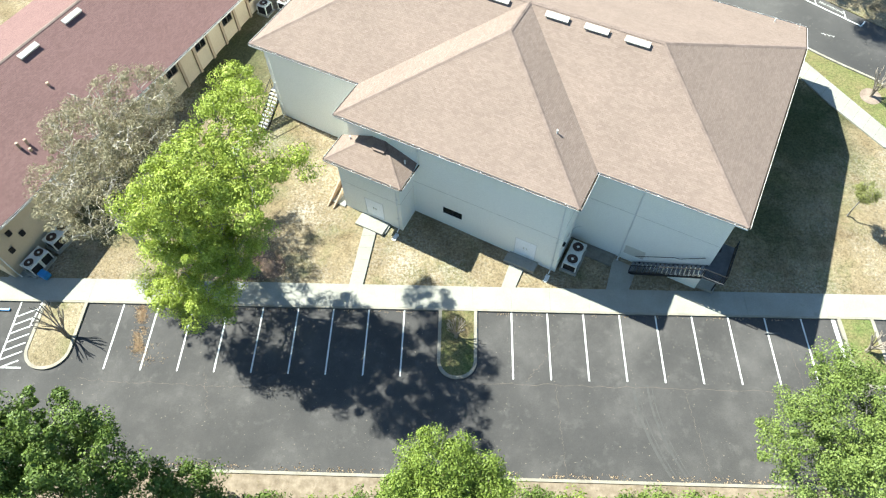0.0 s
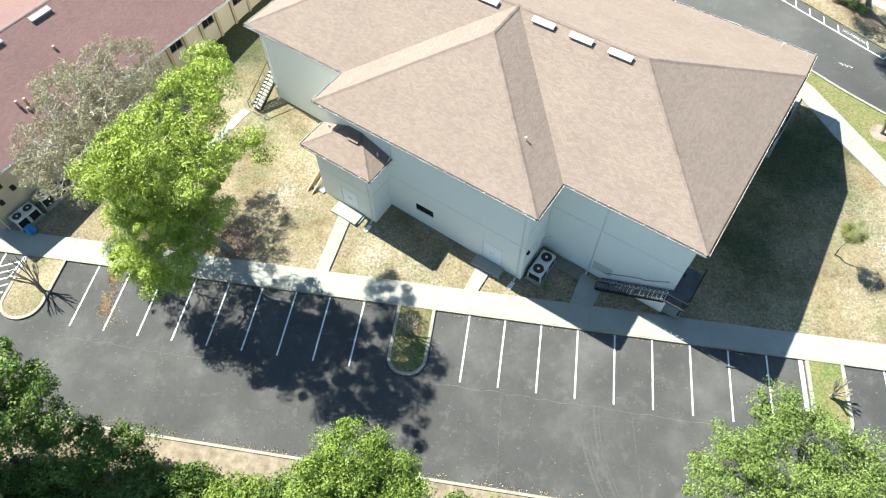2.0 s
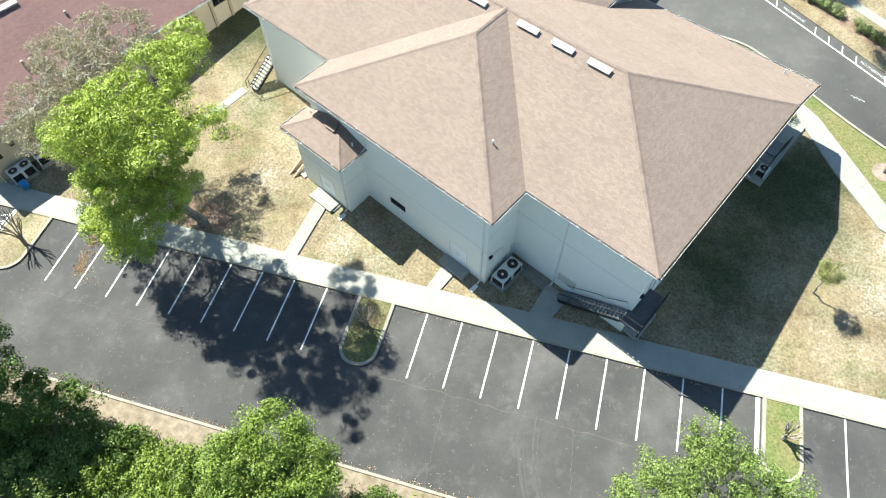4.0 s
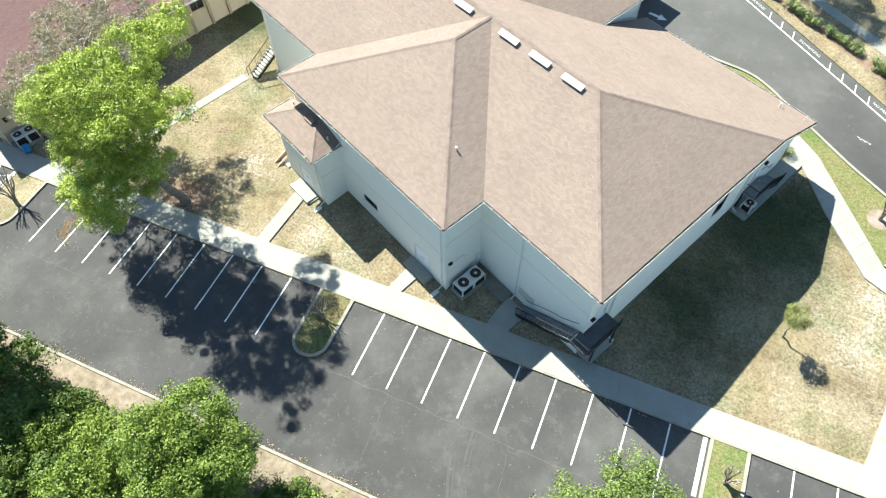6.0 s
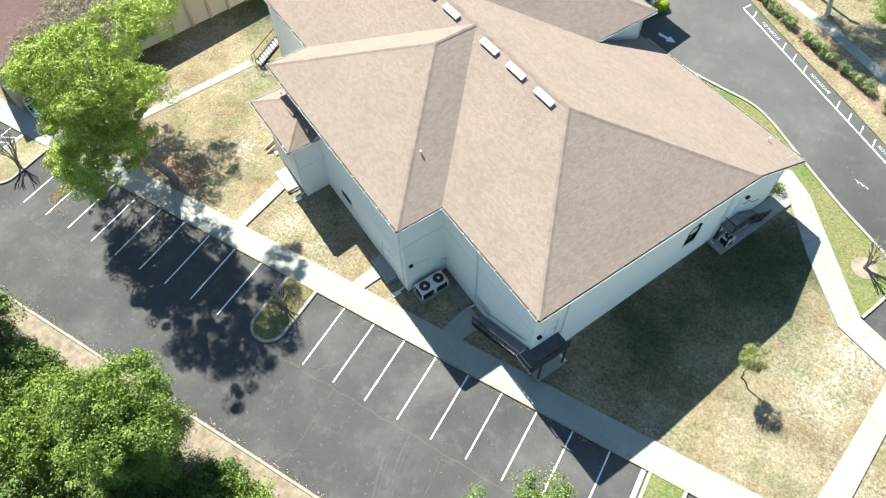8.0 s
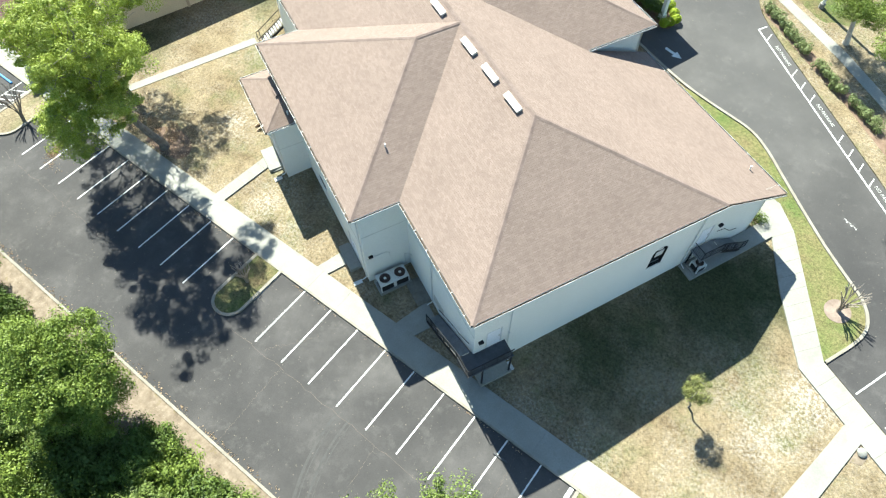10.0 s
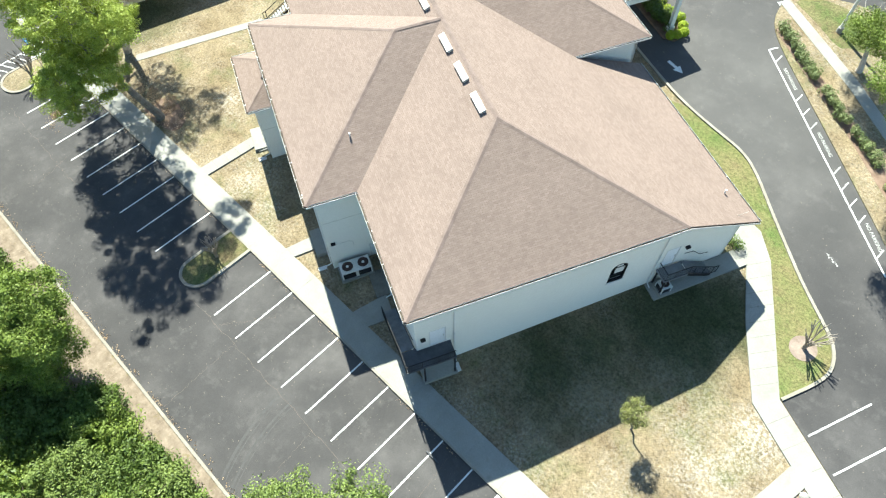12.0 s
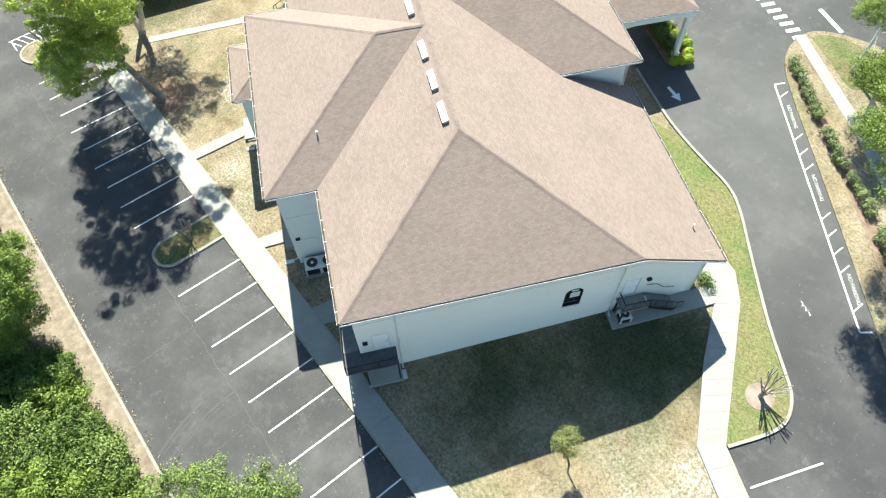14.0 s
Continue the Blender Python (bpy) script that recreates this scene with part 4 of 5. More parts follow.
tube(bm, [(UR + 0.06, 21.0, 4.5), (UR + 0.06, 21.8, 4.35), (UR + 0.06, 22.6, 3.5), (UR + 0.06, 23.4, 3.3)], 0.022, 0.022)
part("wall_rail", bm, M_BLACK, hall)
st3, L_, H_ = stair("side_stair", "black iron stair with pale treads at the side wall", HALL @ pose(-39.35, -1.7, 1.35) @ pose(0, 0, 0, 0, 0, 90), 11, 0.28, 0.19, 1.05, M_TREAD, (1.3, 0.0, 1.05))
railing(st3, [(-0.3, 1.02, 0.0), (0, 1.02, 0.1), (L_, 1.02, H_), (L_ + 1.25, 1.02, H_)], gap=0.9)
railing(st3, [(-0.3, 0.03, 0.0), (0, 0.03, 0.1), (L_, 0.03, H_)], gap=0.9)


# ---- machines ----
def condenser(m, fans, label, sx=1.15, sy=2.3, h=1.0):
    """An outdoor condenser: cabinet, fan grilles on top, louvred side, pad."""
    root = thing("condenser_unit", m, label, "condenser unit", "condensers")
    part("pad", boxes((-0.12, sx + 0.12, -0.12, sy + 0.12, -0.25, 0.06)), M_CONC, root)
    # white top and corner posts round dark coil panels
    part("coil", boxes((0.04, sx - 0.04, 0.04, sy - 0.04, 0.06, h - 0.1)), M_BLACK, root, "dark finned coil")
    part("top_panel", boxes((0, sx, 0, sy, h - 0.12, h), bevel=0.02), M_METAL, root)
    for y in ([0, sy / 2 - 0.12, sy - 0.09] if fans > 1 else [0, sy - 0.09]):
        w = 0.24 if 0 < y < sy - 0.1 else 0.09
        part("post", boxes((0, 0.09, y, y + w, 0.06, h - 0.12)), M_METAL, root)
        part("post", boxes((sx - 0.09, sx, y, y + w, 0.06, h - 0.12)), M_METAL, root)
    for k in range(fans):
        cy = sy * (0.25, 0.77)[k] if fans > 1 else sy / 2
        bm = bmesh.new()
        r = min(sx, sy / fans) * 0.4
        bar(bm, (sx / 2, cy, h), (sx / 2, cy, h + 0.05), r, 20)
        fan = part("fan_grille", bm, M_FAN, root)
        bm = bmesh.new()
        for q in range(24):
            a, b = q * math.tau / 24, (q + 1) * math.tau / 24
            bar(bm, (sx / 2 + r * math.cos(a), cy + r * math.sin(a), h + 0.055), (sx / 2 + r * math.cos(b), cy + r * math.sin(b), h + 0.055), 0.025, 4)
        part("fan_ring", bm, M_METAL, fan)
        part("fan_hub", bar(bmesh.new(), (sx / 2, cy, h + 0.05), (sx / 2, cy, h + 0.075), r * 0.25, 10), M_METAL, fan)
    return root


condenser(HALL @ pose(-10.6, -2.55, 0.3), 2, "grey twin-fan condenser at the hall wall", 1.15, 2.4, 0.9)
condenser(HALL @ pose(-48.75, -22.1, 0.2) @ pose(0, 0, 0, 0, 0, 0), 2, "grey twin-fan condenser at the tan wall", 1.15, 2.0)
condenser(HALL @ pose(-48.75, -19.6, 0.4), 2, "grey twin-fan condenser at the tan wall", 1.15, 2.2)
condenser(HALL @ pose(-48.6, 10.2, 2.5), 1, "pale single-fan condenser at the tan wall", 1.1, 1.1)
condenser(HALL @ pose(-47.1, 11.6, 2.6), 1, "pale single-fan condenser at the tan wall", 1.0, 1.0, 0.8)
condenser(HALL @ pose(-0.15, 19.15, 1.6), 1, "pale single-fan condenser under the landing", 0.85, 0.85, 0.75)
tagged(part("storage_bin", boxes((-47.45, -46.55, -22.0, -21.4, 0.15, 0.65), bevel=0.08), M_BLUE), "blue plastic bin on the ground", "bin").matrix_basis = HALL
tagged(part("cellar_slab", boxes((-9.5, -7.15, -0.55, 0.6, 0.05, 0.29), bevel=0.02), M_JOINT), "low dark concrete slab against the hall wall", "slab").matrix_basis = HALL
tagged(part("stoop", boxes((-14.85, -12.4, -3.95, -2.97, -0.1, 0.42), bevel=0.02), M_CONC), "concrete stoop at the double door", "stoop").matrix_basis = HALL
tagged(part("stoop", boxes((-27.4, -24.8, -6.35, -5.12, 0.1, 0.57), bevel=0.02), M_CONC), "concrete stoop at the annex door", "stoop").matrix_basis = HALL
# splash blocks under the downspouts
for u0, v0, turn in ((-11.3, -3.75, 0), (-23.8, -5.9, 0), (-6.9, -0.15, 0), (0.15, 3.3, 90)):
    x, y = to_world(u0, v0)
    bm = boxes((-0.16, 0.16, -0.4, 0.3, -0.12, -0.06), (-0.16, -0.11, -0.4, 0.3, -0.06, 0.0), (0.11, 0.16, -0.4, 0.3, -0.06, 0.0), (-0.11, 0.11, 0.25, 0.3, -0.06, 0.0))
    block = tagged(part("splash_block", bm, M_TRIM), "pale concrete splash block under a downspout", "splash block", "splash blocks")
    block.matrix_basis = pose(x, y, ground_z(y) - 0.02, 0, 0, BTURN + turn)
# cheek walls of the steps beside the annex
cheek = thing("cheek_wall", HALL, "two sloping cheek walls beside the annex", "cheek wall")
for u0 in (-30.4, -29.85):
    bm = bmesh.new()
    pts = [(-5.9, 0.3), (-3.0, 0.6), (-3.0, 1.9), (-3.3, 1.9), (-5.9, 0.6)]
    a = [bm.verts.new((u0, y, z)) for y, z in pts]
    b = [bm.verts.new((u0 + 0.1, y, z)) for y, z in pts]
    bm.faces.new(a), bm.faces.new(b[::-1])
    for i in range(5):
        bm.faces.new((a[i], a[(i + 1) % 5], b[(i + 1) % 5], b[i]))
    bmesh.ops.recalc_face_normals(bm, faces=bm.faces[:])
    part("cheek", bm, M_PILASTER, cheek)
tagged(part("wheel_stop", boxes((-41.5, -38.9, -0.85, -0.65, -0.06, 0.08), bevel=0.03), M_BLUE), "blue painted wheel stop on asphalt", "wheel stop")
tagged(part("wheel_stop", boxes((18.9, 20.0, -1.4, -1.25, -0.06, 0.06), bevel=0.03), M_DECK), "dark rubber wheel stop on asphalt", "wheel stop")

# ---- the tan building ----
lodge = thing("tan_building", HALL, "long tan stucco building with maroon shingle roof", "building")
EU, EZ, RU, RZ = -48.75, 5.15, -57.7, 8.7
roof_part(lodge, [[(EU, -23.3, EZ), (EU, 46, EZ), (RU, 46, RZ), (RU, -23.3, RZ)], [(2 * RU - EU, 46, EZ), (2 * RU - EU, -23.3, EZ), (RU, -23.3, RZ), (RU, 46, RZ)]], M_MAROON, lip=0.004)
cap(lodge, (RU, -23.3, RZ), (RU, 46, RZ))
eave(lodge, (EU, -23.3, EZ), (EU, 46, EZ))
LWIN = [(-2.3 + 4.05 * k, -0.9 + 4.05 * k, 3.75, 4.8) for k in range(7)]
wall_part(lodge, "v", -49.1, -22.9, 45.6, -0.2, EZ - 0.12, LWIN, mat=M_TAN, inward=-1)
wall_part(lodge, "u", -22.9, 2 * RU - EU + 0.4, -49.35, -0.2, EZ - 0.12, mat=M_TAN)
wall_part(lodge, "v", 2 * RU - EU + 0.4, -22.65, 45.6, -0.2, EZ - 0.12, mat=M_TAN)
for v0 in (-0.59 + 2.025 * k for k in range(-3, 15)):
    part("pilaster", boxes((-49.1, -48.92, v0 - 0.14, v0 + 0.14, -0.2, EZ - 0.12)), M_PILASTER, lodge)
for a, b, c, d in LWIN:
    w = part("window", boxes((-49.2, -49.08, a, b, c, c + 0.06), (-49.2, -49.08, a, b, d - 0.06, d), (-49.2, -49.08, a, a + 0.06, c + 0.06, d - 0.06), (-49.2, -49.08, b - 0.06, b, c + 0.06, d - 0.06), (-49.2, -49.08, (a + b) / 2 - 0.03, (a + b) / 2 + 0.03, c + 0.06, d - 0.06)), M_FRAME, lodge, "bronze framed window")
    part("pane", boxes((-49.16, -49.14, a, b, c, d)), M_GLASS, w)
for v0, z0 in ((-21.6, 2.2), (-20.2, 2.7), (-20.9, 3.6)):
    part("meter_box", boxes((-49.1, -48.95, v0 - 0.2, v0 + 0.2, z0, z0 + 0.5), bevel=0.02), M_BLACK, lodge)
ls = (RZ - EZ) / (EU - RU)
for v0 in (-12.9, -7.98, -3.05, 1.9, 6.8, 11.7):
    ob = part("roof_vent", boxes((-0.2, 0.2, -0.95, 0.95, 0, 0.2), (-0.24, 0.24, -1.0, 1.0, 0.2, 0.23)), M_VENT, lodge, "white sheet-metal roof vent")
    ob.matrix_basis = pose(RU + 0.75, v0, RZ - 0.75 * ls, 0, math.degrees(math.atan(ls)), 0)
for u0, v0, h in ((-51.9, -15.2, 0.55), (-51.7, -14.6, 0.55), (-51.2, -14.9, 0.25), (-54, -9.5, 0.3)):
    z0 = EZ + (EU - u0) * ls
    part("vent_pipe", bar(bmesh.new(), (u0, v0, z0 - 0.1), (u0, v0, z0 + h), 0.12, 8), M_PILASTER, lodge)
downspout(lodge, -49.1, -22.6, 0.1, EZ, 1, 0)


# ---- plants ----
def leaf_mesh(name, centres, radii, per, size, mat, parent, seed, flat=0.6, label="", shell=None):
    """Leaves as small bent quads scattered in clumps round the centres."""
    r = np.random.RandomState(seed)
    n = len(centres) * per
    c = np.repeat(np.asarray(centres, float), per, 0)
    rad = np.repeat(np.asarray(radii, float), per)[:, None]
    d = r.normal(size=(n, 3))
    d /= np.linalg.norm(d, axis=1)[:, None]
    p = c + d * rad * (r.uniform(0.15, 1.0, (n, 1)) ** 0.3) * r.uniform(0.82, 1.18, (n, 1)) * np.array([1, 1, flat])
    if shell:
        p = c + d * rad * r.uniform(shell, 1.0, (n, 1)) * np.array([1, 1, flat])
    nrm = d * (0.9 if shell else 0.75) + r.normal(size=(n, 3)) * 0.36 + np.array([0.0, 0.0, 0.22])
    nrm /= np.linalg.norm(nrm, axis=1)[:, None]
    a = np.cross(nrm, r.normal(size=(n, 3)))
    a /= np.linalg.norm(a, axis=1)[:, None]
    b = np.cross(nrm, a)
    s = size * r.uniform(0.6, 1.35, (n, 1))
    v = np.stack([p - a * s, p - b * s * 0.5 + nrm * s * 0.12, p + a * s, p + b * s * 0.5 + nrm * s * 0.12], 1).reshape(-1, 3)
    me = bpy.data.meshes.new(name)
    me.vertices.add(4 * n)
    me.vertices.foreach_set("co", v.ravel())
    me.loops.add(4 * n)
    me.loops.foreach_set("vertex_index", np.arange(4 * n, dtype=np.int32))
    me.polygons.add(n)
    me.polygons.foreach_set("loop_start", np.arange(0, 4 * n, 4, dtype=np.int32))
    me.update(calc_edges=True)
    me.validate()
    me.materials.append(mat)
    ob = new(name, me)
    ob.parent = parent
    return tagged(ob, label)


def clumps(lobes, count, seed, tuft=0.8):
    """Clump centres and sizes in and on ellipsoid lobes (centre, radii)."""
    r = np.random.RandomState(seed)
    vol = np.array([np.prod(l[1]) ** 0.8 for l in lobes])
    cs, rs = [], []
    for (c, rad), k in zip(lobes, (vol / vol.sum() * count).astype(int) + 1):
        d = r.normal(size=(k, 3))
        d /= np.linalg.norm(d, axis=1)[:, None]
        f = r.uniform(0.62, 1.08, (k, 1))
        q = np.array(c) + d * f * np.array(rad)
        cs += q.tolist()
        rs += (r.uniform(0.35, 1.0, k) ** 1.2 * tuft).tolist()
    return cs, rs


def limbs(root, base, fork, targets, r0, mat, seed, name="trunk", rt=0.02, main=6, wander=0.13):
    """Trunk from base to the fork and crooked tapering limbs to the targets."""
    r = random.Random(seed)
    bm = bmesh.new()
    base, fork = Vector(base), Vector(fork)
    mid = (base + fork) / 2 + Vector((r.uniform(-0.2, 0.2), r.uniform(-0.2, 0.2), 0))
    bar(bm, base + Vector((0, 0, -0.4)), base + Vector((0, 0, 0.5)), r0 * 1.5, 10, r0 * 1.05)
    tube(bm, [base + Vector((0, 0, 0.4)), mid, fork], r0 * 1.05, r0 * 0.7, 9)
    # each limb leaves the nearest older wood that lies nearer the fork
    knots, girth = [np.array(fork)], [r0 * 0.55]
    first, rest = targets[:main], sorted(targets[main:], key=lambda q: (Vector(q) - fork).length)
    for q in list(first) + rest:
        arr = np.array(knots)
        reach = np.linalg.norm(arr - np.array(fork), axis=1)
        gap = np.linalg.norm(arr - np.array(q), axis=1) + np.where(reach > 0.92 * (Vector(q) - fork).length, 99.0, 0.0)
        k0 = int(np.argmin(gap))
        start, q = Vector(knots[k0]), Vector(q)
        g = max(girth[k0] * 0.72, rt * 1.3)
        n = 6
        pts = [start]
        for k in range(1, n + 1):
            f = k / n
            w = wander * (q - start).length * (1 - f)
            pts.append(start.lerp(q, f) + Vector((r.uniform(-w, w), r.uniform(-w, w), r.uniform(-w, w) + 0.06 * (q - start).length * math.sin(f * math.pi))))
        tube(bm, pts, g, rt, 5)
        for k in range(2, n + 1):
            knots.append(np.array(pts[k]))
            girth.append(g + (rt - g) * k / n)
    return part(name, bm, mat, root)


def tree(name, label, xy, lobes, count, per, size, leaf, bark, seed, r0=0.25, lean=(0, 0), fork=0.4, category="tree", group="", flat=0.6, twigs=34, tuft=1.0):
    x, y = xy
    z = ground_z(y) - 0.05
    root = thing(name, pose(x, y, z), label, category, group)
    lobes = [((c[0] - x, c[1] - y, c[2] - z), rad) for c, rad in lobes]
    cs, rs = clumps(lobes, count, seed, tuft)
    top = np.mean([c for c, _ in lobes], 0)
    fk = (top[0] * 0.35 + lean[0], top[1] * 0.35 + lean[1], top[2] * fork)
    r = random.Random(seed)
    tg = [c for c, _ in lobes] + r.sample(cs, min(len(cs), twigs))
    limbs(root, (0, 0, 0), fk, tg, r0, bark, seed, main=len(lobes))
    leaf_mesh("crown", cs, rs, per, size, leaf, root, seed, flat)
    return root


def bare_tree(label, xy, height, spread, seed, mat, lean=(0, 0)):
    """A pollarded crape myrtle: a few stems, each with knuckles and bare shoots."""
    r = random.Random(seed)
    z = ground_z(xy[1])
    root = thing("crape_myrtle", pose(xy[0], xy[1], z - 0.03), label, "bare tree", "crape myrtles")
    top = Vector((lean[0], lean[1], height * 0.42))
    for k in range(7):
        # stems rise in one tight bundle and fan out into knuckled shoots
        bm = bmesh.new()
        a = k * math.tau / 7 + r.uniform(-0.3, 0.3)
        d = Vector((math.cos(a), math.sin(a), 0))
        p1 = d * spread * 0.10 + top * 0.55
        p2 = d * spread * r.uniform(0.22, 0.34) + top * r.uniform(0.95, 1.15)
        tube(bm, [d * 0.09 + Vector((0, 0, -0.1)), p1, p2], 0.075, 0.05, 6)
        stem = part("stem", bm, mat, root)
        for q in range(3):
            b = a + (q - 1) * 0.45 + r.uniform(-0.2, 0.2)
            f = r.uniform(0.75, 1.1)
            e = p2 + Vector((math.cos(b) * spread * 0.62, math.sin(b) * spread * 0.62, height * 0.5)) * f
            m1 = p2.lerp(e, 0.5) + Vector((r.uniform(-0.1, 0.1), r.uniform(-0.1, 0.1), 0.08))
            part("shoot", tube(bmesh.new(), [p2, m1, e], 0.042, 0.026, 5), mat, stem)
            part("shoot", tube(bmesh.new(), [m1, m1 + (e - p2) * 0.32 + d.cross(Vector((0, 0, 1))) * r.uniform(-0.25, 0.25)], 0.026, 0.02, 4), mat, stem)
    return root


# the great oak by the front walk
tree("oak_tree", "tall spreading oak with bright new leaves", (-20.5, 3.0),
     [((-18.6, 0.0, 16.4), (3.0, 2.6, 1.8)), ((-16.0, 0.2, 15.8), (2.0, 1.8, 1.2)), ((-19.8, -1.6, 15.8), (2.2, 1.8, 1.6)), ((-18.2, 3.2, 16.6), (2.4, 2.0, 1.3)),
      ((-17.8, 5.6, 16.2), (1.9, 1.8, 1.0)), ((-18.4, 7.6, 15.8), (1.5, 1.6, 0.9)), ((-13.9, 1.9, 15.0), (1.7, 0.9, 0.8)), ((-15.0, -2.6, 16.6), (1.2, 1.0, 0.6)),
      ((-22.3, -0.6, 13.6), (2.0, 2.0, 1.7)), ((-20.2, 1.8, 13.0), (2.4, 2.4, 1.8)), ((-22.6, -0.4, 10.2), (1.8, 1.7, 1.5)), ((-18.6, 1.8, 11.4), (2.1, 2.0, 1.6)),
      ((-20.4, 3.2, 10.6), (2.0, 2.0, 1.5)), ((-17.8, 0.8, 9.2), (1.4, 1.3, 1.1)), ((-20.8, -1.4, 11.4), (2.0, 2.0, 1.7)), ((-20.6, -2.6, 8.2), (1.9, 1.6, 1.5)),
      ((-23.4, -2.2, 6.6), (1.8, 1.5, 1.3)), ((-22.4, -3.2, 5.2), (1.5, 1.3, 1.1)), ((-20.6, -2.6, 5.6), (1.6, 1.4, 1.2)), ((-19.6, 0.2, 6.8), (1.5, 1.4, 1.1)),
      ((-19.4, -0.8, 8.8), (2.0, 1.8, 1.5)), ((-20.8, 0.6, 9.2), (2.0, 1.9, 1.5)), ((-24.6, -1.4, 6.6), (1.3, 1.2, 1.0)), ((-22.4, 1.2, 7.6), (1.5, 1.4, 1.1))],
     560, 310, 0.072, M_LEAF, M_BARK, 11, 0.36, (-0.3, -0.5), 0.45, twigs=170, tuft=1.0)
# grey half-bare oak in front of the tan building
grey_lobes = [((-29.6, 8.0, 11.0), (3.6, 3.6, 2.4)), ((-27.4, 10.6, 11.6), (2.8, 2.8, 1.9)), ((-28.6, 2.9, 9.8), (3.7, 3.4, 2.3)), ((-25.8, 5.8, 11.2), (2.8, 3.0, 2.0)), ((-31.6, 4.4, 9.2), (2.6, 2.4, 1.8)), ((-32.0, 9.0, 9.8), (2.4, 2.4, 1.7))]
gt = tree("oak_tree", "half-bare oak with grey twigs and dry leaves", (-30.3, 5.6), grey_lobes, 680, 100, 0.06, M_DRYLEAF, M_PALE, 5, 0.32, (1.6, 0.2), 0.42, tuft=0.75)
cs, rs = clumps([((c[0] + 30.3, c[1] - 5.6, c[2] - ground_z(5.6)), rd) for c, rd in grey_lobes], 420, 6)
limbs(gt, (0, 0, 0), (-0.3, -0.2, 4.6), [(c[0] + 30.3, c[1] - 5.6, c[2] - ground_z(5.6)) for c, rd in grey_lobes] + cs, 0.32, M_PALE, 9, "twig_mass", 0.024, 6, 0.17)
# trees at the edge of the lot and the woods
tree("oak_tree", "broad dark green oak at the lot's edge", (-27.5, -16.5), [((-27.2, -14.0, 9.2), (4.0, 3.4, 2.6)), ((-24.4, -13.8, 8.2), (2.6, 2.3, 2.0)), ((-22.2, -14.8, 5.4), (2.0, 1.8, 1.8)), ((-31.0, -15.0, 9.4), (4.2, 3.8, 3.0)), ((-35.5, -15.5, 8.6), (4.0, 3.8, 3.2)), ((-20.4, -14.6, 3.4), (1.7, 1.6, 1.6))], 560, 210, 0.094, M_LEAF2, M_DARKBARK, 21, 0.32)
tree("young_oak", "young bright green oak with two crowns", (-4.8, -15.6), [((-5.0, -13.6, 7.6), (2.3, 2.2, 2.0)), ((-2.6, -14.7, 6.8), (1.9, 1.9, 1.9)), ((-6.2, -15.4, 7.8), (2.1, 1.9, 1.8)), ((-4.6, -16.6, 6.6), (2.7, 2.2, 2.2)), ((-3.6, -15.2, 3.6), (2.5, 2.0, 2.2)), ((-6.4, -15.8, 4.4), (2.0, 2.0, 2.0))], 400, 270, 0.075, M_LEAF4, M_BARK, 22, 0.14)
tree("oak_tree", "grey green oak leaning over the lot", (20.5, -14.4), [((20.5, -9.6, 6.2), (4.6, 3.8, 2.6)), ((17.0, -11.4, 5.6), (3.0, 3.0, 2.2)), ((23.4, -10.4, 6.0), (2.8, 3.0, 2.2)), ((19.8, -6.8, 6.6), (1.7, 1.7, 1.2)), ((21.5, -13.5, 7.0), (4.5, 3.5, 2.6))], 440, 190, 0.076, M_LEAF3, M_BARK, 23, 0.28)
WOODS = [(-14.0, -18.6, 1.7, 1.7), (-10.5, -19.0, 3.2, 2.6), (-17.8, -20.8, 1.8, 2.0), (-23.0, -23.4, 1.6, 2.6), (-12.0, -24.5, 4.6, 4.4), (-4.0, -22.0, 1.8, 2.4), (1.0, -17.6, 1.5, 1.7), (5.0, -18.6, 2.6, 2.4), (7.6, -16.9, 2.4, 2.3), (10.6, -18.6, 3.4, 3.2), (3.0, -24.5, 4.6, 4.2), (13.0, -21.0, 3.6, 3.2), (-33.0, -24.0, 5.6, 5.0), (-42.0, -18.0, 6.0, 5.0), (-52.0, -17.0, 6.0, 5.0),
         (-19.0, -16.2, 1.6, 1.8), (-16.4, -15.6, 1.2, 1.5), (-12.4, -16.4, 1.8, 2.0), (-9.6, -16.2, 2.0, 2.2), (-2.0, -17.6, 1.3, 1.5), (0.8, -15.2, 1.5, 1.7), (3.0, -15.8, 1.8, 2.0), (5.4, -15.6, 1.5, 1.7), (8.6, -15.4, 1.6, 1.7), (11.0, -16.0, 1.9, 1.9), (13.6, -16.8, 2.0, 2.0),
         (-3.6, -19.4, 1.5, 1.9), (-7.4, -19.8, 1.6, 2.0), (-0.8, -20.2, 1.5, 1.9), (1.6, -21.6, 1.6, 2.0), (-24.0, -16.8, 2.0, 2.3), (-20.6, -18.2, 1.8, 2.2), (-27.5, -18.0, 2.2, 2.8), (-16.8, -17.6, 1.3, 1.5), (6.6, -14.9, 1.1, 1.25), (8.6, -14.6, 1.0, 1.15), (10.6, -14.8, 1.2, 1.3), (12.8, -14.9, 1.2, 1.3), (15.2, -15.2, 1.5, 1.5), (-28.0, -28.0, 5.0, 4.6), (-18.0, -28.0, 4.6, 4.6), (-7.0, -28.5, 4.6, 4.6), (9.0, -26.5, 4.6, 4.4), (17.0, -25.0, 4.4, 4.2), (-40.0, -27.0, 5.4, 5.0)]
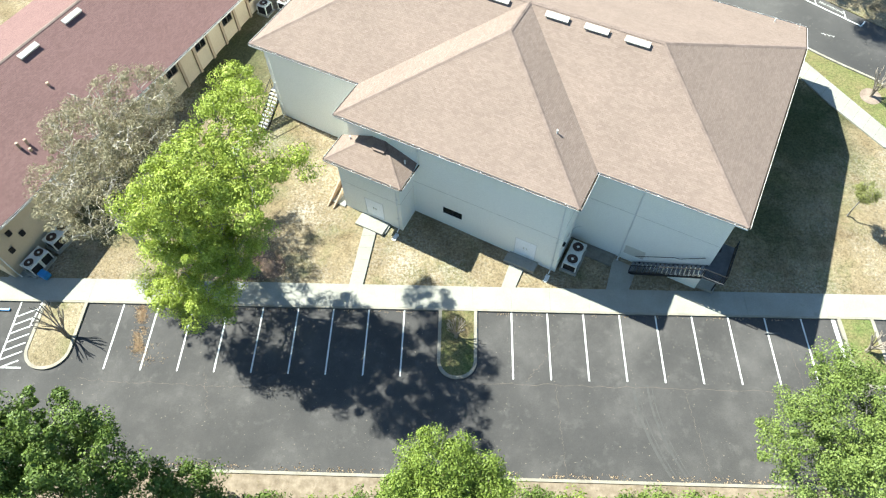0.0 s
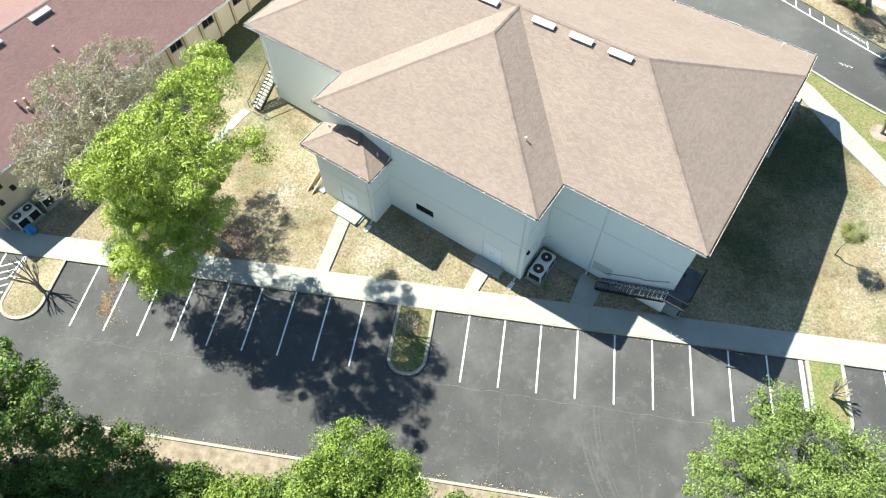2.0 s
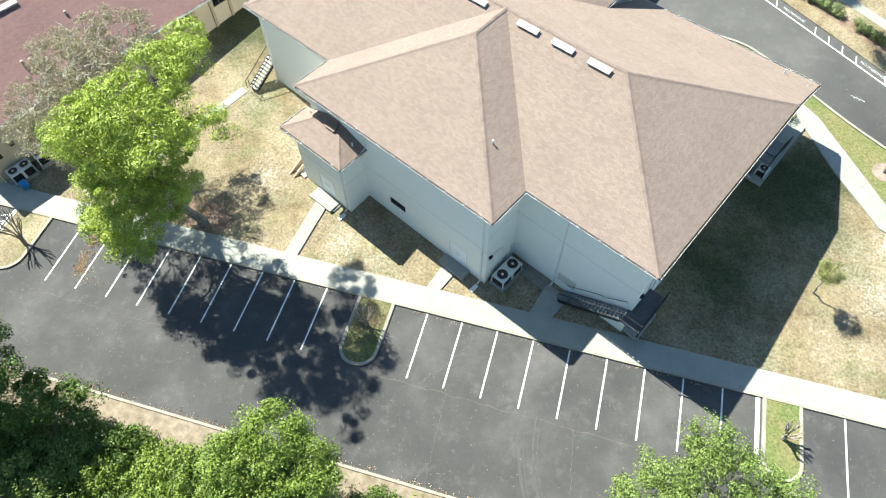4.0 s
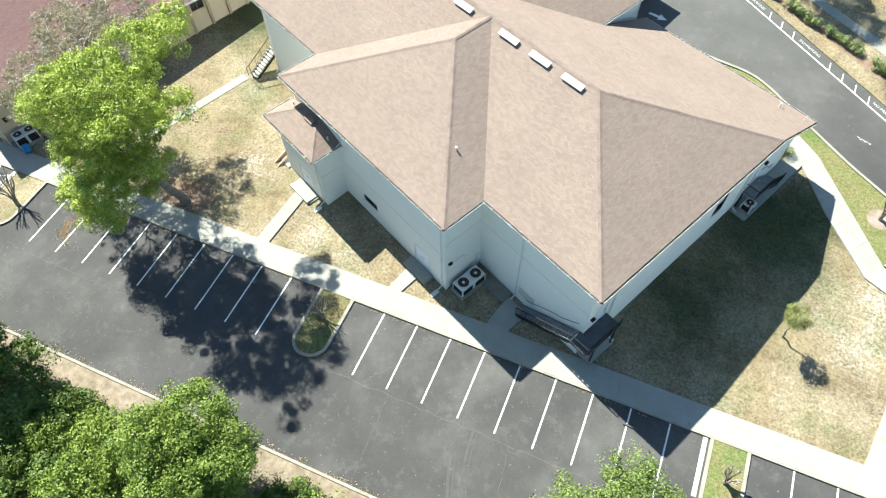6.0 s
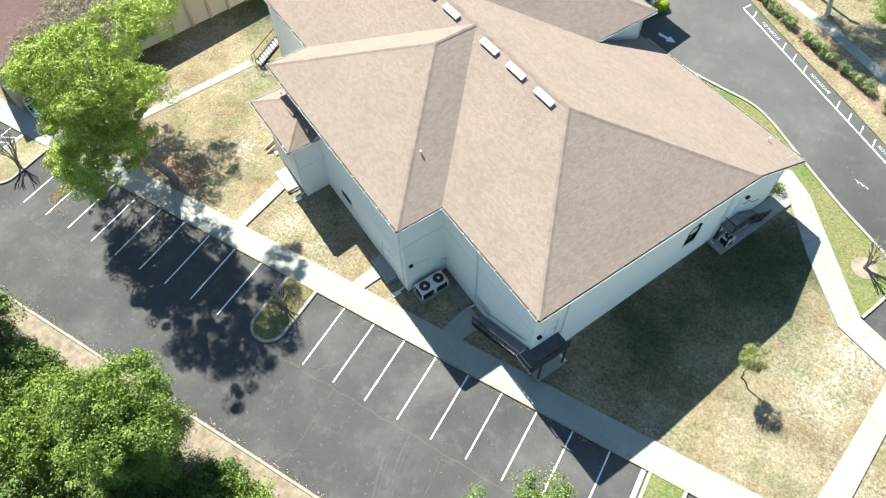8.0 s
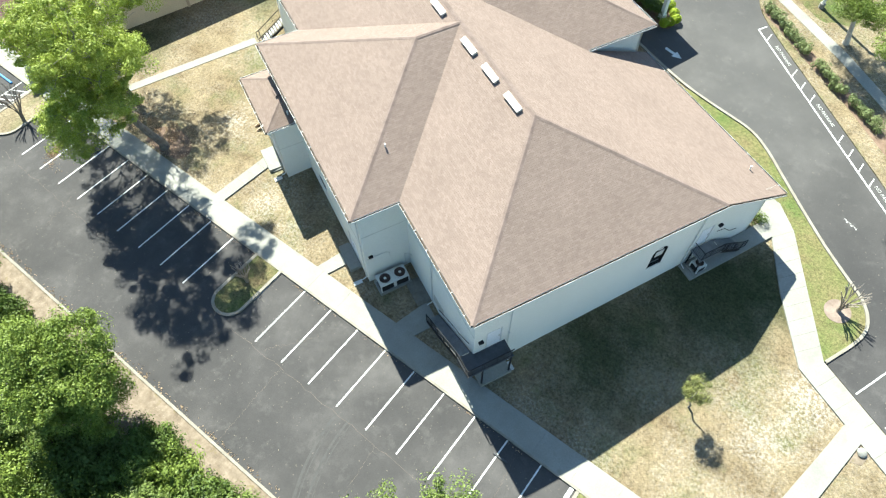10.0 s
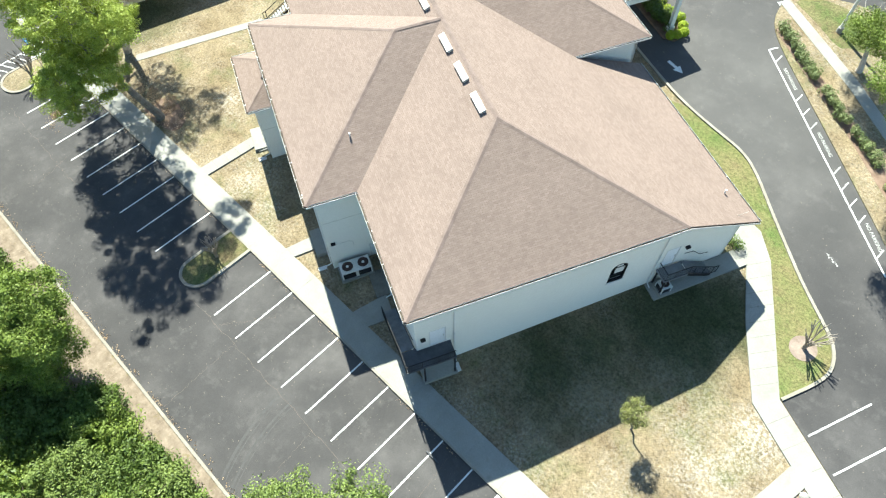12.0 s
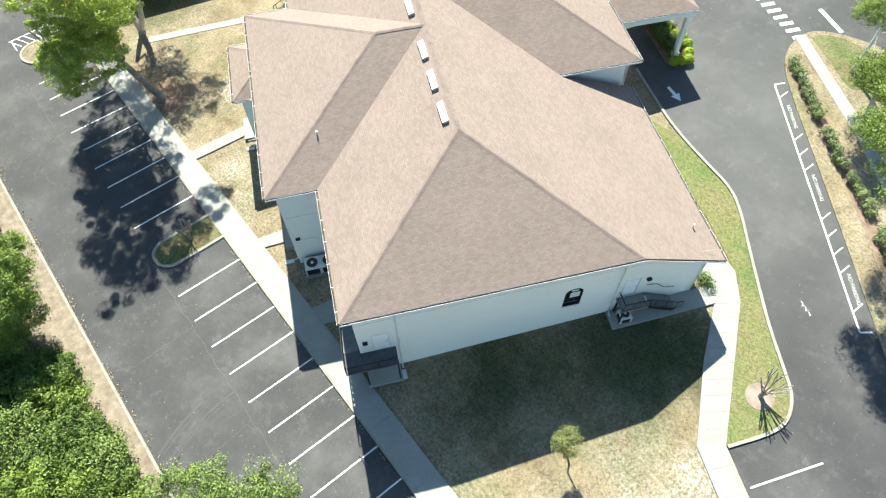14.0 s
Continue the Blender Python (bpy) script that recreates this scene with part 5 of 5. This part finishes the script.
for k, (x, y, h, rad) in enumerate(WOODS):
    tree("woodland_tree", "leafy woodland tree in dense undergrowth", (x, y), [((x, y, h), (rad, rad, rad * 0.75)), ((x + rad * 0.5, y + rad * 0.25, h - 0.7), (rad * 0.7, rad * 0.65, rad * 0.6)), ((x - rad * 0.5, y - rad * 0.2, h - 0.3), (rad * 0.7, rad * 0.7, rad * 0.6))], int(40 + rad * rad * (15 if y > -23 else 8)), 150 if y > -23 else 60, 0.093 if y > -23 else 0.15, (M_LEAF2, M_LEAF4, M_LEAF2, M_LEAF3)[k % 4], M_DARKBARK, 40 + k, 0.16, group="woods")
# small trees and shrubs
tree("small_tree", "slim young tree on the dry lawn", (27.9, 9.3), [((27.55, 8.95, 4.1), (0.8, 0.85, 0.75))], 60, 110, 0.042, M_OLIVE, M_BARK, 31, 0.06, (0.1, 0.1), 0.6, tuft=0.5)
bare_tree("bare pollarded crape myrtle on a lot island", (-33.6, -2.9), 3.4, 1.2, 2, M_TWIG, (-0.2, 0.3))
bare_tree("bare pollarded crape myrtle on a lot island", (-4.2, -2.2), 2.2, 0.8, 3, M_TWIG)
bare_tree("bare pollarded crape myrtle on a lot island", (26.0, -2.6), 2.2, 0.8, 4, M_TWIG)
bare_tree("bare pollarded crape myrtle on the green strip", (33.2, 22.0), 2.7, 1.05, 5, M_TWIG)
ring = [(33.2 + 0.95 * math.cos(k * math.tau / 24), 21.95 + 0.95 * math.sin(k * math.tau / 24)) for k in range(24)]
tagged(part("mulch_ring", slab(ring, -0.03, 0.05), simple("pale mulch", (0.20, 0.15, 0.12), (0.32, 0.255, 0.21), 1.5, 8.0, 0.95, bumps=0.5)), "ring of pale mulch round a tree", "mulch ring")
bm = bmesh.new()
bmesh.ops.create_icosphere(bm, subdivisions=2, radius=0.34)
for v in bm.verts:
    v.co *= 1 + 0.25 * noise.noise(v.co * 2.5)
    v.co.z *= 0.6
rock = tagged(part("boulder", bm, M_CONC), "pale rounded boulder in a bare bed", "boulder")
rock.matrix_basis = pose(38.3, 13.2, ground_z(13.2) + 0.02)
structure("boulder_bed", slab([(37.9, 12.2), (38.6, 12.4), (38.9, 13.7), (38.2, 14.1), (37.8, 13.2)], -0.08, 0.03), M_LITTER, "bare litter bed round a boulder", "bed")


def hedge(xy0, xy1, width, height, leaf, seed, label, group):
    n = max(2, int(math.dist(xy0, xy1) / 0.28))
    z = ground_z((xy0[1] + xy1[1]) / 2)
    root = thing("hedge", pose(xy0[0], xy0[1], ground_z(xy0[1])), label, "hedge", group)
    r = random.Random(seed)
    cs = []
    for k in range(n):
        f = k / (n - 1)
        x, y = xy0[0] + (xy1[0] - xy0[0]) * f, xy0[1] + (xy1[1] - xy0[1]) * f
        for _ in range(3):
            cs.append((x - xy0[0] + r.uniform(-1, 1) * width / 3, y - xy0[1] + r.uniform(-1, 1) * width / 3, ground_z(y) - ground_z(xy0[1]) + r.uniform(0.25, height - 0.2)))
    leaf_mesh("foliage", cs, [0.36] * len(cs), 110, 0.07, leaf, root, seed, 0.9, shell=0.72)
    return root


for k, (a, b) in enumerate((((-18.9, 42.4), (-16.9, 42.1)), ((-16.5, 42.05), (-14.6, 41.75)), ((-14.3, 41.7), (-12.4, 41.4)), ((-10.9, 41.2), (-9.2, 40.95)), ((-8.9, 40.9), (-7.2, 40.75)), ((-6.2, 40.7), (-4.7, 40.6)), ((-4.4, 40.6), (-2.9, 40.5)), ((-1.0, 40.1), (2.2, 39.5)))):
    hedge(to_world(*a), to_world(*b), 0.85, 0.95, M_HEDGE, 60 + k, "clipped olive green hedge in a mulch bed", "hedges")
# planter at the canopy's column
structure("planter_bed", slab([to_world(*p) for p in ((-30, 31.9), (-22.2, 32.2), (-21.4, 32.9), (-21.6, 33.9), (-22.6, 34.7), (-30, 35.0))], 0.04, 0.2), M_MULCH, "mulch bed round the canopy column", "mulch bed")
hedge(to_world(-28.5, 33.7), to_world(-23.4, 33.6), 1.5, 1.2, M_LEAF2, 72, "dense dark green shrubs by the canopy", "planter shrubs")
hedge(to_world(-29.0, 32.9), to_world(-23.2, 32.8), 1.5, 1.3, M_LEAF2, 71, "dense dark green shrubs by the canopy", "planter shrubs")
for k, (a, b) in enumerate(((-21.95, 32.75), (-21.8, 33.35), (-21.8, 34.0), (-22.55, 34.35), (-23.6, 34.7), (-25.1, 34.1), (-25.9, 34.0), (-24.5, 34.6))):
    x, y = to_world(a, b)
    root = thing("lime_shrub", pose(x, y, ground_z(y)), "round clipped lime green shrub", "shrub", "lime shrubs")
    leaf_mesh("foliage", [(0, 0, 0.36)] * 4, [0.42, 0.5, 0.5, 0.5], 420, 0.05, M_LIME, root, 80 + k, 0.85, shell=0.86)
x, y = to_world(-0.9, 26.2)
root = thing("shrub", pose(x, y, ground_z(y)), "round green shrub at the hall's back corner", "shrub")
leaf_mesh("foliage", [(0, 0, 0.5), (0.4, 0.2, 0.4), (-0.3, 0.3, 0.4)], [0.6, 0.5, 0.5], 300, 0.06, M_LEAF2, root, 90, 0.85)
tree("verge_tree", "leafy tree with a pale trunk on the verge", (23.6, 47.6), [((22.6, 45.5, 9.2), (1.5, 1.6, 1.2)), ((24.6, 45.8, 9.6), (2.2, 2.2, 1.6)), ((19.4, 48.9, 11.0), (1.3, 1.5, 1.0)), ((22.6, 49.0, 11.4), (1.8, 1.8, 1.2))], 300, 170, 0.060, M_LEAF4, M_PALE, 33, 0.24)
tree("verge_tree", "tall leafy tree beside the drive", (34.0, 37.0), [((26.8, 34.6, 13.8), (1.5, 1.3, 1.0)), ((29.2, 34.2, 14.0), (2.4, 2.0, 1.6)), ((31.7, 33.5, 13.5), (2.5, 2.4, 1.8)), ((30.2, 37.5, 13.8), (2.6, 2.4, 1.8)), ((26.4, 39.4, 13.4), (1.7, 1.9, 1.2))], 420, 170, 0.062, M_LEAF4, M_BARK, 34, 0.26)
# lamp post on the verge
x, y = 20.0, 50.8
lp = thing("lamp_post", pose(x, y, ground_z(y)), "tall pale grey lamp post on the verge", "lamp post")
part("pole", bar(bmesh.new(), (0, 0, -0.2), (0, 0, 7.5), 0.17, 10, 0.12), M_METAL, lp)
part("base", bar(bmesh.new(), (0, 0, -0.2), (0, 0, 0.5), 0.26, 12), M_CONC, lp)
part("lamp_head", boxes((-0.2, 0.7, -0.16, 0.16, 7.4, 7.56), bevel=0.04), M_METAL, lp)


# ---- litter and marks ----
def scatter(name, label, n, place, spread, size, mat, seed):
    """Fallen leaves lying on the ground in loose drifts along the line place[0] to place[1]."""
    r = np.random.RandomState(seed)
    (x0, y0), (x1, y1) = place
    f = r.uniform(0, 1, n)
    p = np.stack([x0 + (x1 - x0) * f + r.normal(size=n) * spread[0], y0 + (y1 - y0) * f + r.normal(size=n) * spread[1]], 1)
    p = p[np.abs(np.sin(p[:, 0] * 1.7) + np.sin(p[:, 1] * 2.3 + p[:, 0])) > r.uniform(0, 1.2, n)]
    root = tagged(new(name), label, "fallen leaves", kind="stuff")
    cs = [(x, y, -0.04 if y < 0 else ground_z(y) - 0.04) for x, y in p]
    leaf_mesh("leaf_drift", cs, [0.05] * len(cs), 3, size, mat, root, seed, 0.2)


M_ORANGE = leaf_mat("fallen oak leaves", (0.30, 0.20, 0.12), (0.46, 0.34, 0.22), (0.60, 0.49, 0.35))
scatter("leaf_scatter", "orange fallen leaves on the asphalt", 2400, ((-28.7, -0.4), (-27.9, -3.8)), (0.22, 0.4), 0.04, M_ORANGE, 1)
scatter("leaf_scatter", "orange fallen leaves on the asphalt", 500, ((-27.8, -3.6), (-26.8, -4.4)), (0.5, 0.3), 0.04, M_ORANGE, 2)
scatter("leaf_scatter", "fallen leaves along the kerb", 1500, ((-60, -12.15), (25, -12.15)), (0.4, 0.14), 0.05, M_ORANGE, 3)
scatter("leaf_scatter", "fallen leaves along the woods", 4500, ((-60, -13.4), (25, -13.4)), (0.6, 0.5), 0.06, M_ORANGE, 4)
scatter("leaf_scatter", "fallen leaves along the front kerb", 420, ((-33, -0.18), (22, -0.18)), (0.3, 0.05), 0.04, M_ORANGE, 5)
scatter("leaf_scatter", "fallen leaves under the oak", 2600, ((-26, 4.0), (-19, 4.4)), (1.2, 1.0), 0.055, M_ORANGE, 6)
M_TYRE = simple("tyre scuff", (0.068, 0.066, 0.065), (0.092, 0.089, 0.086), 1.4, 9.0, 0.9, spots=((0.075, 0.074, 0.073), 1.6, 0.5))
for k, (off, w) in enumerate(((0.0, 0.20), (0.32, 0.07), (1.0, 0.16), (1.3, 0.06))):
    pts = [(8.6 + off + 0.35 * (q / 14) ** 2 * 5, -5.6 - 6.4 * q / 14) for q in range(15)]
    structure("tyre_mark", ribbon(pts, w, -0.057, 0.004), M_TYRE, "pale curved tyre scuff on asphalt", "tyre mark")
for k in range(9):
    x, y = 30.6 + 0.13 * k, 29.75 - 0.045 * k + 0.05 * math.sin(k * 2.3)
    structure("paint_scuff", ribbon(dense([(x, y), (x + 0.10, y - 0.03 + 0.05 * math.cos(k * 1.9))], 0.06), 0.05 + 0.04 * (k % 3), -0.055, 0.004), M_WORN, "worn white paint scuff on the drive", "paint mark")
